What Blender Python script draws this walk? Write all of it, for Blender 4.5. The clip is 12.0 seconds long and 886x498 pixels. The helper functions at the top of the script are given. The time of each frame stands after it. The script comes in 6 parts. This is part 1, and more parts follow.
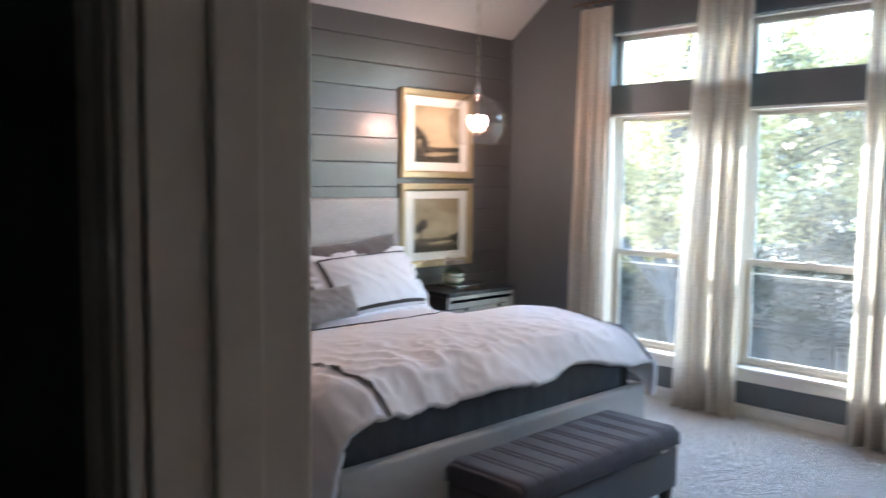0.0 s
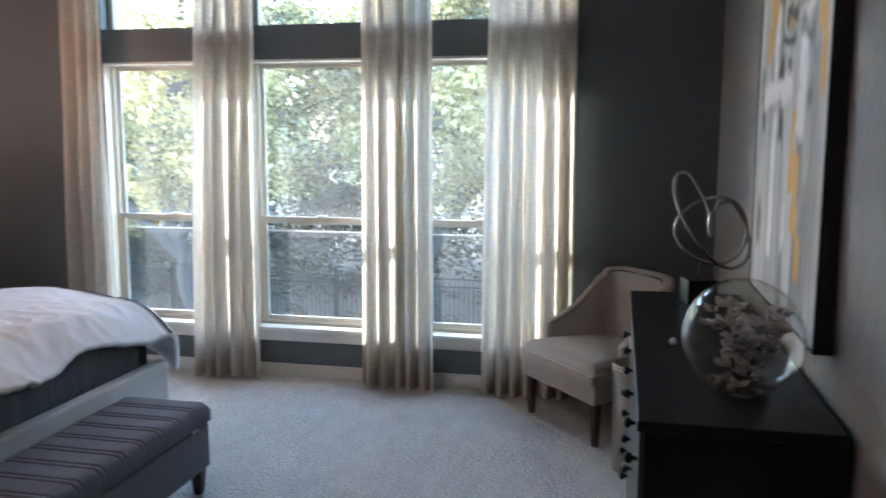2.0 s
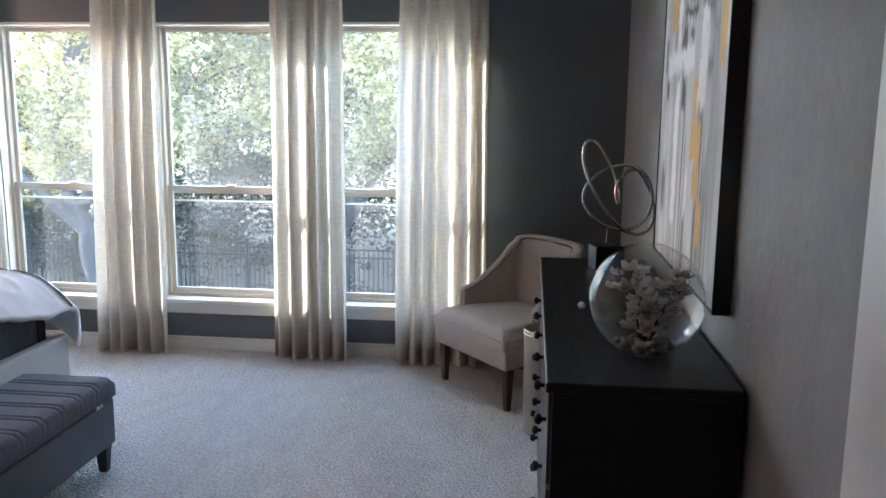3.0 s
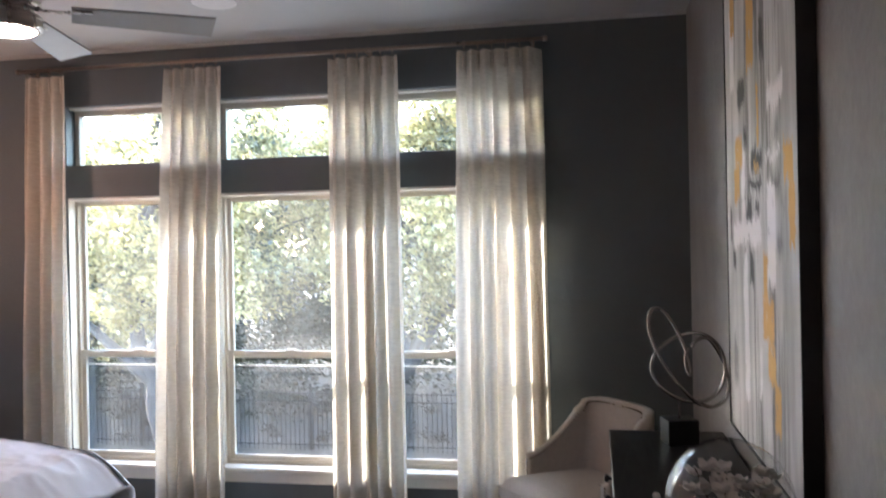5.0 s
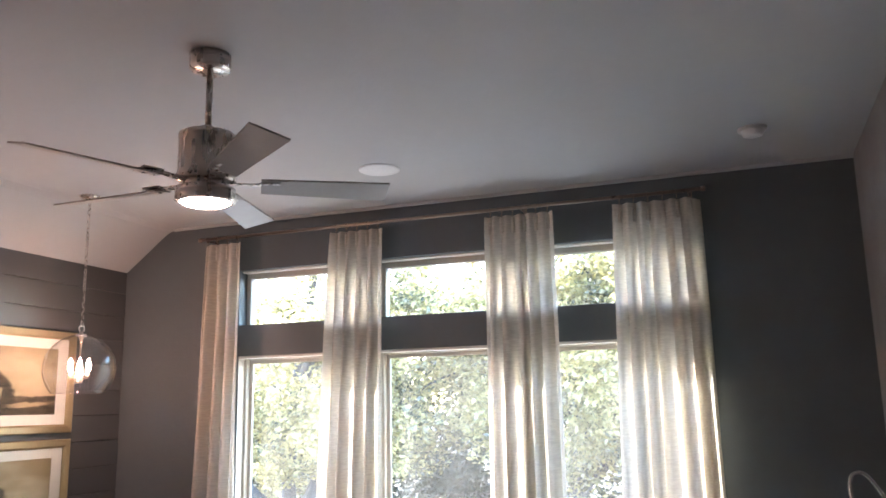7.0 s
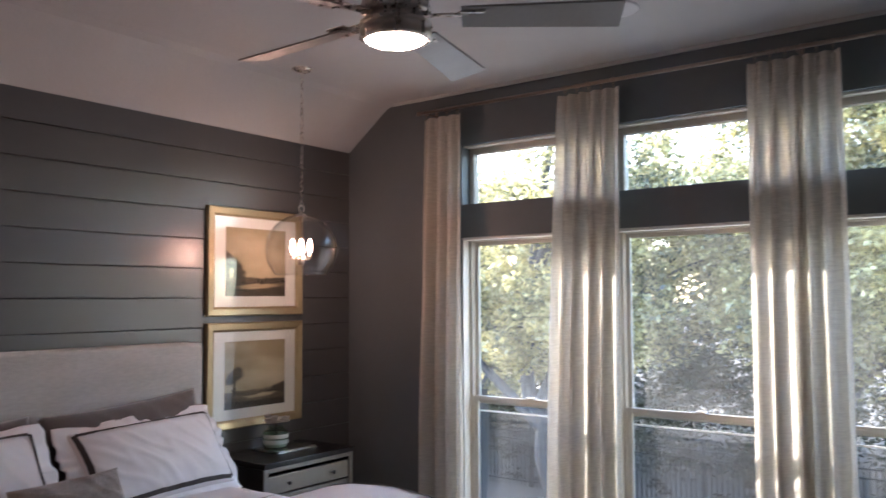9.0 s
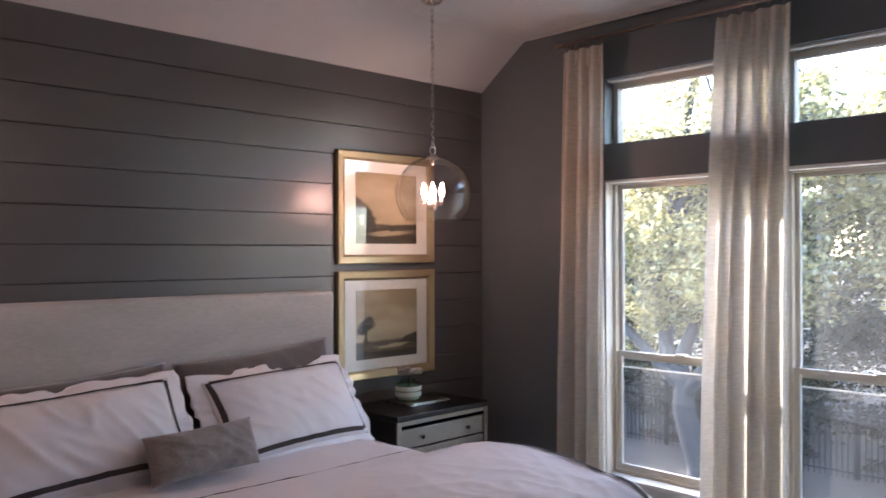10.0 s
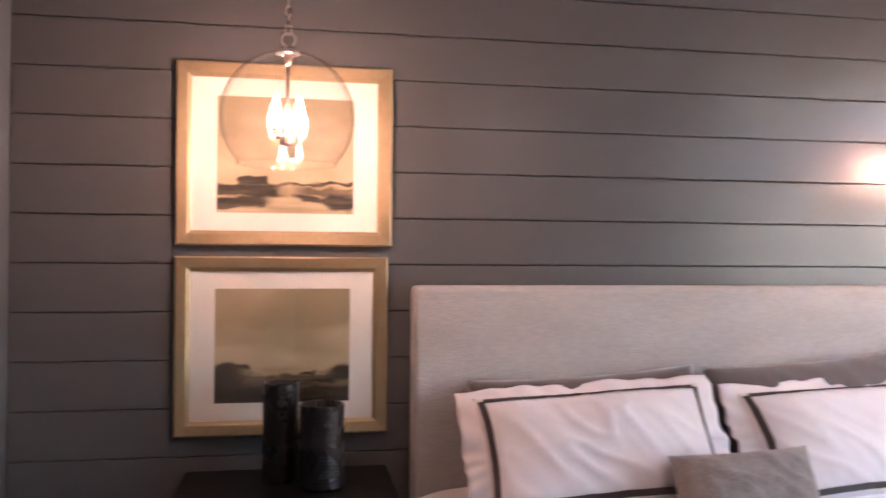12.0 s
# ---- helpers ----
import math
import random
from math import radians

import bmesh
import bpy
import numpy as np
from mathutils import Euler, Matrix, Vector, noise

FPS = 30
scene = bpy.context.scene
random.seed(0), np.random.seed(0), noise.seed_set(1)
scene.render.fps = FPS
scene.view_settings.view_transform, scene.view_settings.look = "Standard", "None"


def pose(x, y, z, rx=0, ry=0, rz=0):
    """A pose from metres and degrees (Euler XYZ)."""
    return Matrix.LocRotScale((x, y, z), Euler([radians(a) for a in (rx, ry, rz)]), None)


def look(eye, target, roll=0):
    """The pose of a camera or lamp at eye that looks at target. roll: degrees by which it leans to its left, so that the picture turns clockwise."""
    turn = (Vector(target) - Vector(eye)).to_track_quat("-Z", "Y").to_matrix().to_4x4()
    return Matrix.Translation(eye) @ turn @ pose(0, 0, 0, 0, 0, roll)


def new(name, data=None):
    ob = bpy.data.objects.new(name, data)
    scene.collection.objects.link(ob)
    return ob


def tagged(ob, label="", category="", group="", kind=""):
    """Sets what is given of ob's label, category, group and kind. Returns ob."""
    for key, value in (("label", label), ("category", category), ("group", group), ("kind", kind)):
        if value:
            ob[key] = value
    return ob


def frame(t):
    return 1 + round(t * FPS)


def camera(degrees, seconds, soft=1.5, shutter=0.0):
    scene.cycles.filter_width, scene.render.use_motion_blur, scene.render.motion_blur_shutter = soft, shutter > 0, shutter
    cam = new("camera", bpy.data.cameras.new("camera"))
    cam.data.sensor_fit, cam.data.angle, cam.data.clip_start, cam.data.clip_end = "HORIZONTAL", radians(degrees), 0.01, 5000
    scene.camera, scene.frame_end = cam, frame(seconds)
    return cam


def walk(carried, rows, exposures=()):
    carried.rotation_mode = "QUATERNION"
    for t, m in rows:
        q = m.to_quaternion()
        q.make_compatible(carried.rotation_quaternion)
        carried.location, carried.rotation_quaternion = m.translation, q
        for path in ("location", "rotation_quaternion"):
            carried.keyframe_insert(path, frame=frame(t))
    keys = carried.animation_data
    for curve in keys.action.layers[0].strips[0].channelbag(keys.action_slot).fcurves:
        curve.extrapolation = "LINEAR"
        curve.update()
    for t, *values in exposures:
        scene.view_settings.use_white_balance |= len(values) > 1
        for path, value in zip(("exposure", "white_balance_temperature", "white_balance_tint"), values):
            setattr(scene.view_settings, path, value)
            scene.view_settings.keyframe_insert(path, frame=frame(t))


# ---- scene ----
cam = camera(56.8, 12.0, shutter=0.4)
EXPOSURES = [(0, 5.27, 5550, 8), (0.5, 4.77, 5550, 8), (1, 4.72, 5550, 8), (1.5, 4.64, 5550, 8), (2.0, 4.89, 5550, 8), (2.7, 5.14, 5550, 9), (4.5, 5.04, 5970, 15), (5.5, 5.08, 6070, 15), (6.5, 5.3, 6070, 15),
             (8.5, 4.5, 5920, 15), (9.0, 4.29, 5920, 17), (9.5, 4.36, 5920, 19), (10.5, 4.6, 5920, 22), (11, 5.23, 5970, 23), (11.5, 5.53, 6220, 23), (12, 5.61, 6220, 25)]
PATH = [
    (0, (4.619, -5.284, 1.585), (3.191, -3.893, 1.415), 0.6),
    (0.5, (4.521, -5.237, 1.599), (3.408, -3.581, 1.458), 0.8),
    (1, (4.443, -5.121, 1.596), (3.502, -3.362, 1.461), -0.1),
    (1.5, (4.419, -5.015, 1.573), (3.707, -3.157, 1.38), -0.6),
    (2, (4.428, -5.022, 1.58), (4.011, -3.085, 1.314), 0.1),
    (2.5, (4.431, -5.014, 1.566), (4.188, -3.054, 1.252), 0.4),
    (2.7, (4.432, -5.021, 1.562), (4.223, -3.06, 1.227), 0.6),
    (4.3, (4.456, -4.923, 1.618), (4.199, -2.951, 1.401), -0.2),
    (4.5, (4.442, -4.92, 1.631), (4.164, -2.946, 1.47), -0.6),
    (5, (4.439, -4.909, 1.709), (4.076, -2.942, 1.706), -1.1),
    (5.5, (4.452, -4.895, 1.764), (3.995, -2.953, 1.912), -1.9),
    (6, (4.441, -4.93, 1.809), (3.917, -3.02, 2.085), -2.4),
    (6.5, (4.398, -4.946, 1.735), (3.798, -3.074, 2.105), -1.5),
    (6.7, (4.379, -4.942, 1.719), (3.745, -3.085, 2.109), -1.3),
    (8.3, (4.129, -4.57, 1.708), (3.223, -2.794, 1.865), -0.9),
    (8.5, (4.136, -4.493, 1.701), (3.15, -2.757, 1.826), -1.0),
    (9, (4.076, -4.324, 1.691), (2.881, -2.725, 1.812), -0.3),
    (9.5, (3.973, -4.232, 1.664), (2.641, -2.742, 1.74), -0.3),
    (10, (3.831, -4.112, 1.657), (2.399, -2.716, 1.666), -0.2),
    (10.5, (3.697, -4.078, 1.649), (2.153, -2.807, 1.611), 0.5),
    (11, (3.476, -3.973, 1.592), (1.747, -2.969, 1.567), 0.8),
    (11.5, (3.32, -3.901, 1.603), (1.434, -3.236, 1.609), 0.6),
    (12, (3.12, -3.87, 1.556), (1.151, -3.522, 1.575), 0.4),
]
walk(cam, [(t, look(eye, target, roll)) for t, eye, target, roll in PATH], exposures=EXPOSURES)
# ---- world, sun and exposure ----
world = bpy.data.worlds.new("sky")
scene.world = world
world.use_nodes = True
wn = world.node_tree
sky = wn.nodes.new("ShaderNodeTexSky")
sky.sky_type = "NISHITA"
sky.sun_disc = False
sky.sun_elevation = radians(18.5)
sky.sun_rotation = radians(-70)
wn.nodes["Background"].inputs[1].default_value = 0.15
wn.links.new(sky.outputs[0], wn.nodes["Background"].inputs[0])

sun_data = bpy.data.lights.new("sun", "SUN")
sun_data.energy = 2.5
sun_data.angle = radians(0.5)
sun_data.color = (1.0, 0.93, 0.82)
sun = new("sun", sun_data)
sun.matrix_world = look((-13.75, 5.0, 4.9), (0, 0, 0))

# room: x from the plank wall to the dresser wall, y up to the window wall
RIGHT, BACK, TOP, SLOPE_X, SLOPE_Z = 4.985, -4.88, 3.05, 0.40, 2.75


# daylight of the sky in the window openings
OPEN_X = [(1.00, 1.90), (2.06, 2.96), (3.12, 4.02)]
LOW_Z, HIGH_Z = (0.335, 2.085), (2.30, 2.69)
for x0, x1 in OPEN_X:
    for (z0, z1), watts in ((LOW_Z, 0.26), (HIGH_Z, 0.04)):
        sky_data = bpy.data.lights.new("window_daylight", "AREA")
        sky_data.shape, sky_data.size, sky_data.size_y = "RECTANGLE", x1 - x0 - 0.08, z1 - z0 - 0.08
        sky_data.energy, sky_data.color = watts, (0.84, 0.93, 1.0)
        at = ((x0 + x1) / 2, 0.066, (z0 + z1) / 2)
        new("window_daylight", sky_data).matrix_world = look(at, (at[0], -1, at[2]))


# ---- materials ----
def material(name, color, rough=0.6, metal=0.0, second=None, scale=6.0, amount=0.5, stretch=(1, 1, 1), bump=0.0, bump_scale=120.0,
             rough_var=0.08, sheen=0.0, spec=None, per_object=0.0):
    """Base colour mottled with a second one at two scales, uneven gloss and a fine relief."""
    m = bpy.data.materials.new(name)
    m.use_nodes = True
    n, l = m.node_tree.nodes, m.node_tree.links
    b = n["Principled BSDF"]
    b.inputs["Metallic"].default_value = metal
    if spec is not None:
        b.inputs["Specular IOR Level"].default_value = spec
    if sheen:
        b.inputs["Sheen Weight"].default_value = sheen
    co = n.new("ShaderNodeTexCoord")
    mp = n.new("ShaderNodeMapping")
    mp.inputs["Scale"].default_value = stretch
    l.new(co.outputs["Object"], mp.inputs[0])
    n1 = n.new("ShaderNodeTexNoise")
    n1.inputs["Scale"].default_value = scale
    n1.inputs["Detail"].default_value = 3
    n2 = n.new("ShaderNodeTexNoise")
    n2.inputs["Scale"].default_value = scale * 9
    n2.inputs["Detail"].default_value = 4
    l.new(mp.outputs[0], n1.inputs["Vector"])
    l.new(mp.outputs[0], n2.inputs["Vector"])
    add = n.new("ShaderNodeMath")
    add.operation = "MULTIPLY_ADD"
    add.inputs[1].default_value = 0.5
    l.new(n2.outputs[0], add.inputs[0])
    half = n.new("ShaderNodeMath")
    half.operation = "MULTIPLY"
    half.inputs[1].default_value = 0.5
    l.new(n1.outputs[0], half.inputs[0])
    l.new(half.outputs[0], add.inputs[2])
    ramp = n.new("ShaderNodeMapRange")
    ramp.inputs[1].default_value = 0.35
    ramp.inputs[2].default_value = 0.65
    ramp.inputs[4].default_value = amount
    l.new(add.outputs[0], ramp.inputs[0])
    mix = n.new("ShaderNodeMix")
    mix.data_type = "RGBA"
    second = second or tuple(c * 0.8 for c in color)
    mix.inputs[6].default_value = (*color, 1)
    mix.inputs[7].default_value = (*second, 1)
    l.new(ramp.outputs[0], mix.inputs[0])
    out = mix.outputs[2]
    if per_object:
        info = n.new("ShaderNodeObjectInfo")
        hsv = n.new("ShaderNodeHueSaturation")
        v = n.new("ShaderNodeMapRange")
        v.inputs[3].default_value, v.inputs[4].default_value = 1 - per_object, 1 + per_object
        l.new(info.outputs["Random"], v.inputs[0])
        l.new(v.outputs[0], hsv.inputs["Value"])
        l.new(out, hsv.inputs["Color"])
        out = hsv.outputs[0]
    l.new(out, b.inputs["Base Color"])
    rr = n.new("ShaderNodeMapRange")
    rr.inputs[3].default_value, rr.inputs[4].default_value = max(0.02, rough - rough_var), min(1, rough + rough_var)
    l.new(n1.outputs[0], rr.inputs[0])
    l.new(rr.outputs[0], b.inputs["Roughness"])
    if bump:
        n3 = n.new("ShaderNodeTexNoise")
        n3.inputs["Scale"].default_value = bump_scale
        n3.inputs["Detail"].default_value = 3
        l.new(mp.outputs[0], n3.inputs["Vector"])
        bp = n.new("ShaderNodeBump")
        bp.inputs["Strength"].default_value = bump
        bp.inputs["Distance"].default_value = 0.004
        l.new(n3.outputs[0], bp.inputs["Height"])
        l.new(bp.outputs[0], b.inputs["Normal"])
    return m


def glow(name, color, strength):
    m = bpy.data.materials.new(name)
    m.use_nodes = True
    b = m.node_tree.nodes["Principled BSDF"]
    b.inputs["Base Color"].default_value = (*color, 1)
    b.inputs["Emission Color"].default_value = (*color, 1)
    b.inputs["Emission Strength"].default_value = strength
    return m


def thin_glass(name, tint=(1, 1, 1), rough=0.0, ior=1.45, haze=0.0):
    """Thin clear glass: see-through, with the gloss of its surface."""
    m = bpy.data.materials.new(name)
    m.use_nodes = True
    n, l = m.node_tree.nodes, m.node_tree.links
    n.remove(n["Principled BSDF"])
    tr = n.new("ShaderNodeBsdfTransparent")
    tr.inputs[0].default_value = (*tint, 1)
    gl = n.new("ShaderNodeBsdfGlossy")
    gl.inputs["Roughness"].default_value = rough
    lw = n.new("ShaderNodeLayerWeight")
    lw.inputs[0].default_value = 0.5
    pw = n.new("ShaderNodeMath")
    pw.operation = "POWER"
    pw.inputs[1].default_value = 4.0
    l.new(lw.outputs["Facing"], pw.inputs[0])
    fr = n.new("ShaderNodeMapRange")
    fr.inputs[3].default_value, fr.inputs[4].default_value = ((ior - 1) / (ior + 1)) ** 2, 0.95
    l.new(pw.outputs[0], fr.inputs[0])
    mx = n.new("ShaderNodeMixShader")
    l.new(fr.outputs[0], mx.inputs[0])
    l.new(tr.outputs[0], mx.inputs[1])
    l.new(gl.outputs[0], mx.inputs[2])
    last = mx
    if haze:
        # translucent share that imitates the bright glare haze over the panes
        ts = n.new("ShaderNodeBsdfTranslucent")
        ts.inputs[0].default_value = (0.92, 0.92, 0.90, 1)
        co = n.new("ShaderNodeTexCoord")
        nz = n.new("ShaderNodeTexNoise")
        nz.inputs["Scale"].default_value = 2.5
        nz.inputs["Detail"].default_value = 6
        l.new(co.outputs["Object"], nz.inputs["Vector"])
        mr = n.new("ShaderNodeMapRange")
        mr.inputs[1].default_value, mr.inputs[2].default_value, mr.inputs[3].default_value, mr.inputs[4].default_value = 0.3, 0.7, haze * 0.5, haze * 1.5
        l.new(nz.outputs[0], mr.inputs[0])
        last = n.new("ShaderNodeMixShader")
        l.new(mr.outputs[0], last.inputs[0])
        l.new(mx.outputs[0], last.inputs[1])
        l.new(ts.outputs[0], last.inputs[2])
    l.new(last.outputs[0], n["Material Output"].inputs[0])
    return m


def cloth_through(name, color, second, through_share, scale=(1, 1, 1), weave=220.0, leaf=False, gloss=0.0):
    """Cloth or leaves that pass part of the light on to their other side."""
    m = bpy.data.materials.new(name)
    m.use_nodes = True
    n, l = m.node_tree.nodes, m.node_tree.links
    n.remove(n["Principled BSDF"])
    co = n.new("ShaderNodeTexCoord")
    mp = n.new("ShaderNodeMapping")
    mp.inputs["Scale"].default_value = scale
    l.new(co.outputs["Object"], mp.inputs[0])
    nz = n.new("ShaderNodeTexNoise")
    nz.inputs["Scale"].default_value = weave
    nz.inputs["Detail"].default_value = 3
    l.new(mp.outputs[0], nz.inputs["Vector"])
    mr = n.new("ShaderNodeMapRange")
    mr.inputs[1].default_value, mr.inputs[2].default_value = 0.35, 0.65
    fac = nz.outputs[0]
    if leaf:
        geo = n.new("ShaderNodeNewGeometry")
        # tone differs leaf by leaf; broad noise paints sunlit clumps and dark gaps
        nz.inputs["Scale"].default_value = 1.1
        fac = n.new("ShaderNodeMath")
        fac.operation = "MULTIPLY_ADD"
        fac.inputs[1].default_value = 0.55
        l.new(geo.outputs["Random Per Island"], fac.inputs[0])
        bough_sun = n.new("ShaderNodeMapRange")
        bough_sun.inputs[1].default_value, bough_sun.inputs[2].default_value, bough_sun.inputs[3].default_value, bough_sun.inputs[4].default_value = 0.38, 0.60, -0.15, 0.5
        l.new(nz.outputs[0], bough_sun.inputs[0])
        l.new(bough_sun.outputs[0], fac.inputs[2])
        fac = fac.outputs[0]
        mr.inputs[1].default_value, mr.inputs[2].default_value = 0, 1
    l.new(fac, mr.inputs[0])
    mx = n.new("ShaderNodeMix")
    mx.data_type = "RGBA"
    mx.inputs[6].default_value = (*color, 1)
    mx.inputs[7].default_value = (*second, 1)
    l.new(mr.outputs[0], mx.inputs[0])
    di = n.new("ShaderNodeBsdfDiffuse")
    ts = n.new("ShaderNodeBsdfTranslucent")
    l.new(mx.outputs[2], di.inputs[0])
    l.new(mx.outputs[2], ts.inputs[0])
    bp = n.new("ShaderNodeBump")
    bp.inputs["Strength"].default_value = 0.25
    bp.inputs["Distance"].default_value = 0.002
    l.new(nz.outputs[0], bp.inputs["Height"])
    if not leaf:
        l.new(bp.outputs[0], di.inputs["Normal"])
    sh = n.new("ShaderNodeMixShader")
    sh.inputs[0].default_value = through_share
    l.new(di.outputs[0], sh.inputs[1])
    l.new(ts.outputs[0], sh.inputs[2])
    last = sh
    if gloss:
        # waxy leaves glint in the sun
        gl = n.new("ShaderNodeBsdfGlossy")
        gl.inputs["Roughness"].default_value = 0.38
        last = n.new("ShaderNodeMixShader")
        last.inputs[0].default_value = gloss
        l.new(sh.outputs[0], last.inputs[1])
        l.new(gl.outputs[0], last.inputs[2])
    l.new(last.outputs[0], n["Material Output"].inputs[0])
    return m


M_WALL = material("charcoal_wall_paint", (0.112, 0.130, 0.140), 0.55, second=(0.098, 0.114, 0.123), scale=2, bump=0.35, bump_scale=60)
M_WALL_R = material("textured_wall_paint", (0.27, 0.265, 0.26), 0.6, second=(0.225, 0.222, 0.22), scale=4, amount=0.9, bump=0.9, bump_scale=26)
M_PLANK = material("satin_plank_paint", (0.098, 0.101, 0.102), 0.30, second=(0.088, 0.091, 0.092), scale=1.5, stretch=(1, 0.3, 1), bump=0.1,
                   bump_scale=30, per_object=0.03)
M_GAP = material("plank_gap", (0.035, 0.035, 0.036), 0.9)
M_CEIL = material("ceiling_paint", (0.47, 0.48, 0.48), 0.8, second=(0.44, 0.45, 0.45), scale=1.5, bump=0.3, bump_scale=50)
M_TRIM = material("cream_trim_paint", (0.70, 0.68, 0.63), 0.42, second=(0.64, 0.62, 0.57), scale=4)
M_VINYL = material("almond_window_vinyl", (0.50, 0.46, 0.40), 0.4, second=(0.45, 0.41, 0.355), scale=5)
M_JAMB = material("jamb_paint", (0.72, 0.69, 0.62), 0.4, second=(0.66, 0.63, 0.57), scale=4)
M_DOOR = material("white_door_paint", (0.72, 0.70, 0.67), 0.35, second=(0.68, 0.66, 0.63), scale=3)
M_HALL = material("hall_paint", (0.48, 0.43, 0.37), 0.7, scale=2)


def screen_material():
    """Fine insect screen: mostly open, with a grey mesh."""
    m = bpy.data.materials.new("insect_screen_mesh")
    m.use_nodes = True
    n, l = m.node_tree.nodes, m.node_tree.links
    n.remove(n["Principled BSDF"])
    tr = n.new("ShaderNodeBsdfTransparent")
    di = n.new("ShaderNodeBsdfDiffuse")
    di.inputs[0].default_value = (0.05, 0.05, 0.055, 1)
    mx = n.new("ShaderNodeMixShader")
    mx.inputs[0].default_value = 0.24
    l.new(tr.outputs[0], mx.inputs[1])
    l.new(di.outputs[0], mx.inputs[2])
    l.new(mx.outputs[0], n["Material Output"].inputs[0])
    return m


M_SCREEN = screen_material()
# glare haze is mixed into the pane glass
M_GLASS = thin_glass("pane_glass", (0.97, 0.99, 0.985), haze=0.014)
M_PRINTGLASS = thin_glass("low_glare_print_glass", (0.97, 0.98, 0.97), ior=1.42)
M_GLOBE = thin_glass("globe_glass", (0.97, 0.97, 0.96), ior=1.62)
M_CURTAIN = cloth_through("linen_curtain", (0.63, 0.58, 0.495), (0.54, 0.49, 0.415), 0.32, (0.10, 0.10, 1.0), 170)
M_ROD = material("bronze_rod", (0.34, 0.27, 0.22), 0.3, 0.9, scale=8)
M_NICKEL = material("brushed_nickel", (0.55, 0.50, 0.46), 0.28, 1.0, second=(0.51, 0.46, 0.42), scale=10, stretch=(4, 4, 1))
M_BLADE = material("silver_fan_blade", (0.30, 0.275, 0.25), 0.4, 0.2, second=(0.25, 0.23, 0.21), scale=6)
M_DIFFUSER = glow("fan_light_diffuser", (1.0, 0.74, 0.60), 2.8)
M_BULB = glow("candle_bulb_glow", (1.0, 0.58, 0.41), 14.5)
M_BRASS = material("aged_nickel_lamp_metal", (0.42, 0.33, 0.26), 0.3, 1.0, scale=12)
M_HEAD = material("headboard_weave", (0.48, 0.46, 0.435), 0.9, second=(0.39, 0.372, 0.35), scale=9, amount=0.9, stretch=(1, 0.3, 1), bump=0.7,
                  bump_scale=260, sheen=0.2)
M_RAIL = material("bed_rail_fabric", (0.52, 0.50, 0.47), 0.9, second=(0.42, 0.40, 0.38), scale=30, bump=0.6, bump_scale=300, sheen=0.2)
M_MATTRESS = material("mattress_side_ticking", (0.030, 0.032, 0.037), 0.8, second=(0.075, 0.078, 0.088), scale=5, amount=1.0, stretch=(4, 4, 0.5),
                      bump=0.5, bump_scale=14, sheen=0.2)
M_MATTRESS_EDGE = material("mattress_edge_tape", (0.03, 0.024, 0.02), 0.8)
M_SHEET = material("white_percale", (0.78, 0.75, 0.76), 0.85, second=(0.73, 0.70, 0.71), scale=3, bump=0.15, bump_scale=22, sheen=0.1)
M_STRIPE = material("dark_border_band", (0.055, 0.048, 0.048), 0.85, second=(0.08, 0.07, 0.07), scale=30, bump=0.3, bump_scale=300)
M_TAUPE = material("taupe_velvet", (0.085, 0.070, 0.066), 0.85, second=(0.12, 0.10, 0.095), scale=8, sheen=0.5)
M_LUMBAR = material("grey_chenille", (0.33, 0.29, 0.27), 0.9, second=(0.17, 0.15, 0.14), scale=16, amount=0.9, stretch=(1, 1, 1), bump=0.8,
                    bump_scale=240, sheen=0.4)
M_BENCH = material("charcoal_bench_velvet", (0.060, 0.058, 0.072), 0.85, second=(0.105, 0.100, 0.12), scale=7, bump=0.3, bump_scale=260, sheen=0.15)
M_BENCH_BODY = material("charcoal_bench_fabric", (0.07, 0.07, 0.08), 0.85, second=(0.095, 0.095, 0.105), scale=12, bump=0.5, bump_scale=320, sheen=0.3)
M_DARKWOOD = material("espresso_wood", (0.022, 0.016, 0.013), 0.4, second=(0.04, 0.028, 0.022), scale=5, stretch=(6, 6, 0.5))
M_BLACK = material("black_lacquer_wood", (0.006, 0.0055, 0.0055), 0.36, spec=0.25, second=(0.011, 0.010, 0.009), scale=6, stretch=(8, 1, 8), bump=0.1, bump_scale=40)
M_DRAWER = material("charcoal_drawer_wood", (0.05, 0.05, 0.052), 0.35, second=(0.035, 0.035, 0.036), scale=6)
M_CHAMP = material("champagne_drawer_leaf", (0.20, 0.18, 0.155), 0.42, 0.4, second=(0.15, 0.135, 0.115), scale=12)
M_KNOB = material("black_metal_knob", (0.012, 0.012, 0.013), 0.3, 0.5)
M_CHAIR = material("beige_linen_upholstery", (0.473, 0.437, 0.397), 0.9, second=(0.363, 0.333, 0.304), scale=40, bump=0.6, bump_scale=300, sheen=0.2)
M_CHAIRWOOD = material("walnut_leg", (0.06, 0.038, 0.025), 0.45, second=(0.10, 0.06, 0.04), scale=4, stretch=(8, 8, 0.6))
M_NAIL = material("nailhead_brass", (0.12, 0.09, 0.06), 0.3, 1.0)
M_BIN = material("champagne_metal", (0.48, 0.42, 0.34), 0.35, 0.8, second=(0.40, 0.35, 0.28), scale=6, stretch=(1, 1, 0.2))
M_SILVER = material("silver_tube", (0.42, 0.40, 0.37), 0.22, 1.0, scale=20)
M_GOLD = material("gold_leaf_frame", (0.42, 0.33, 0.19), 0.36, 0.7, second=(0.33, 0.25, 0.14), scale=7, stretch=(1, 1, 1))
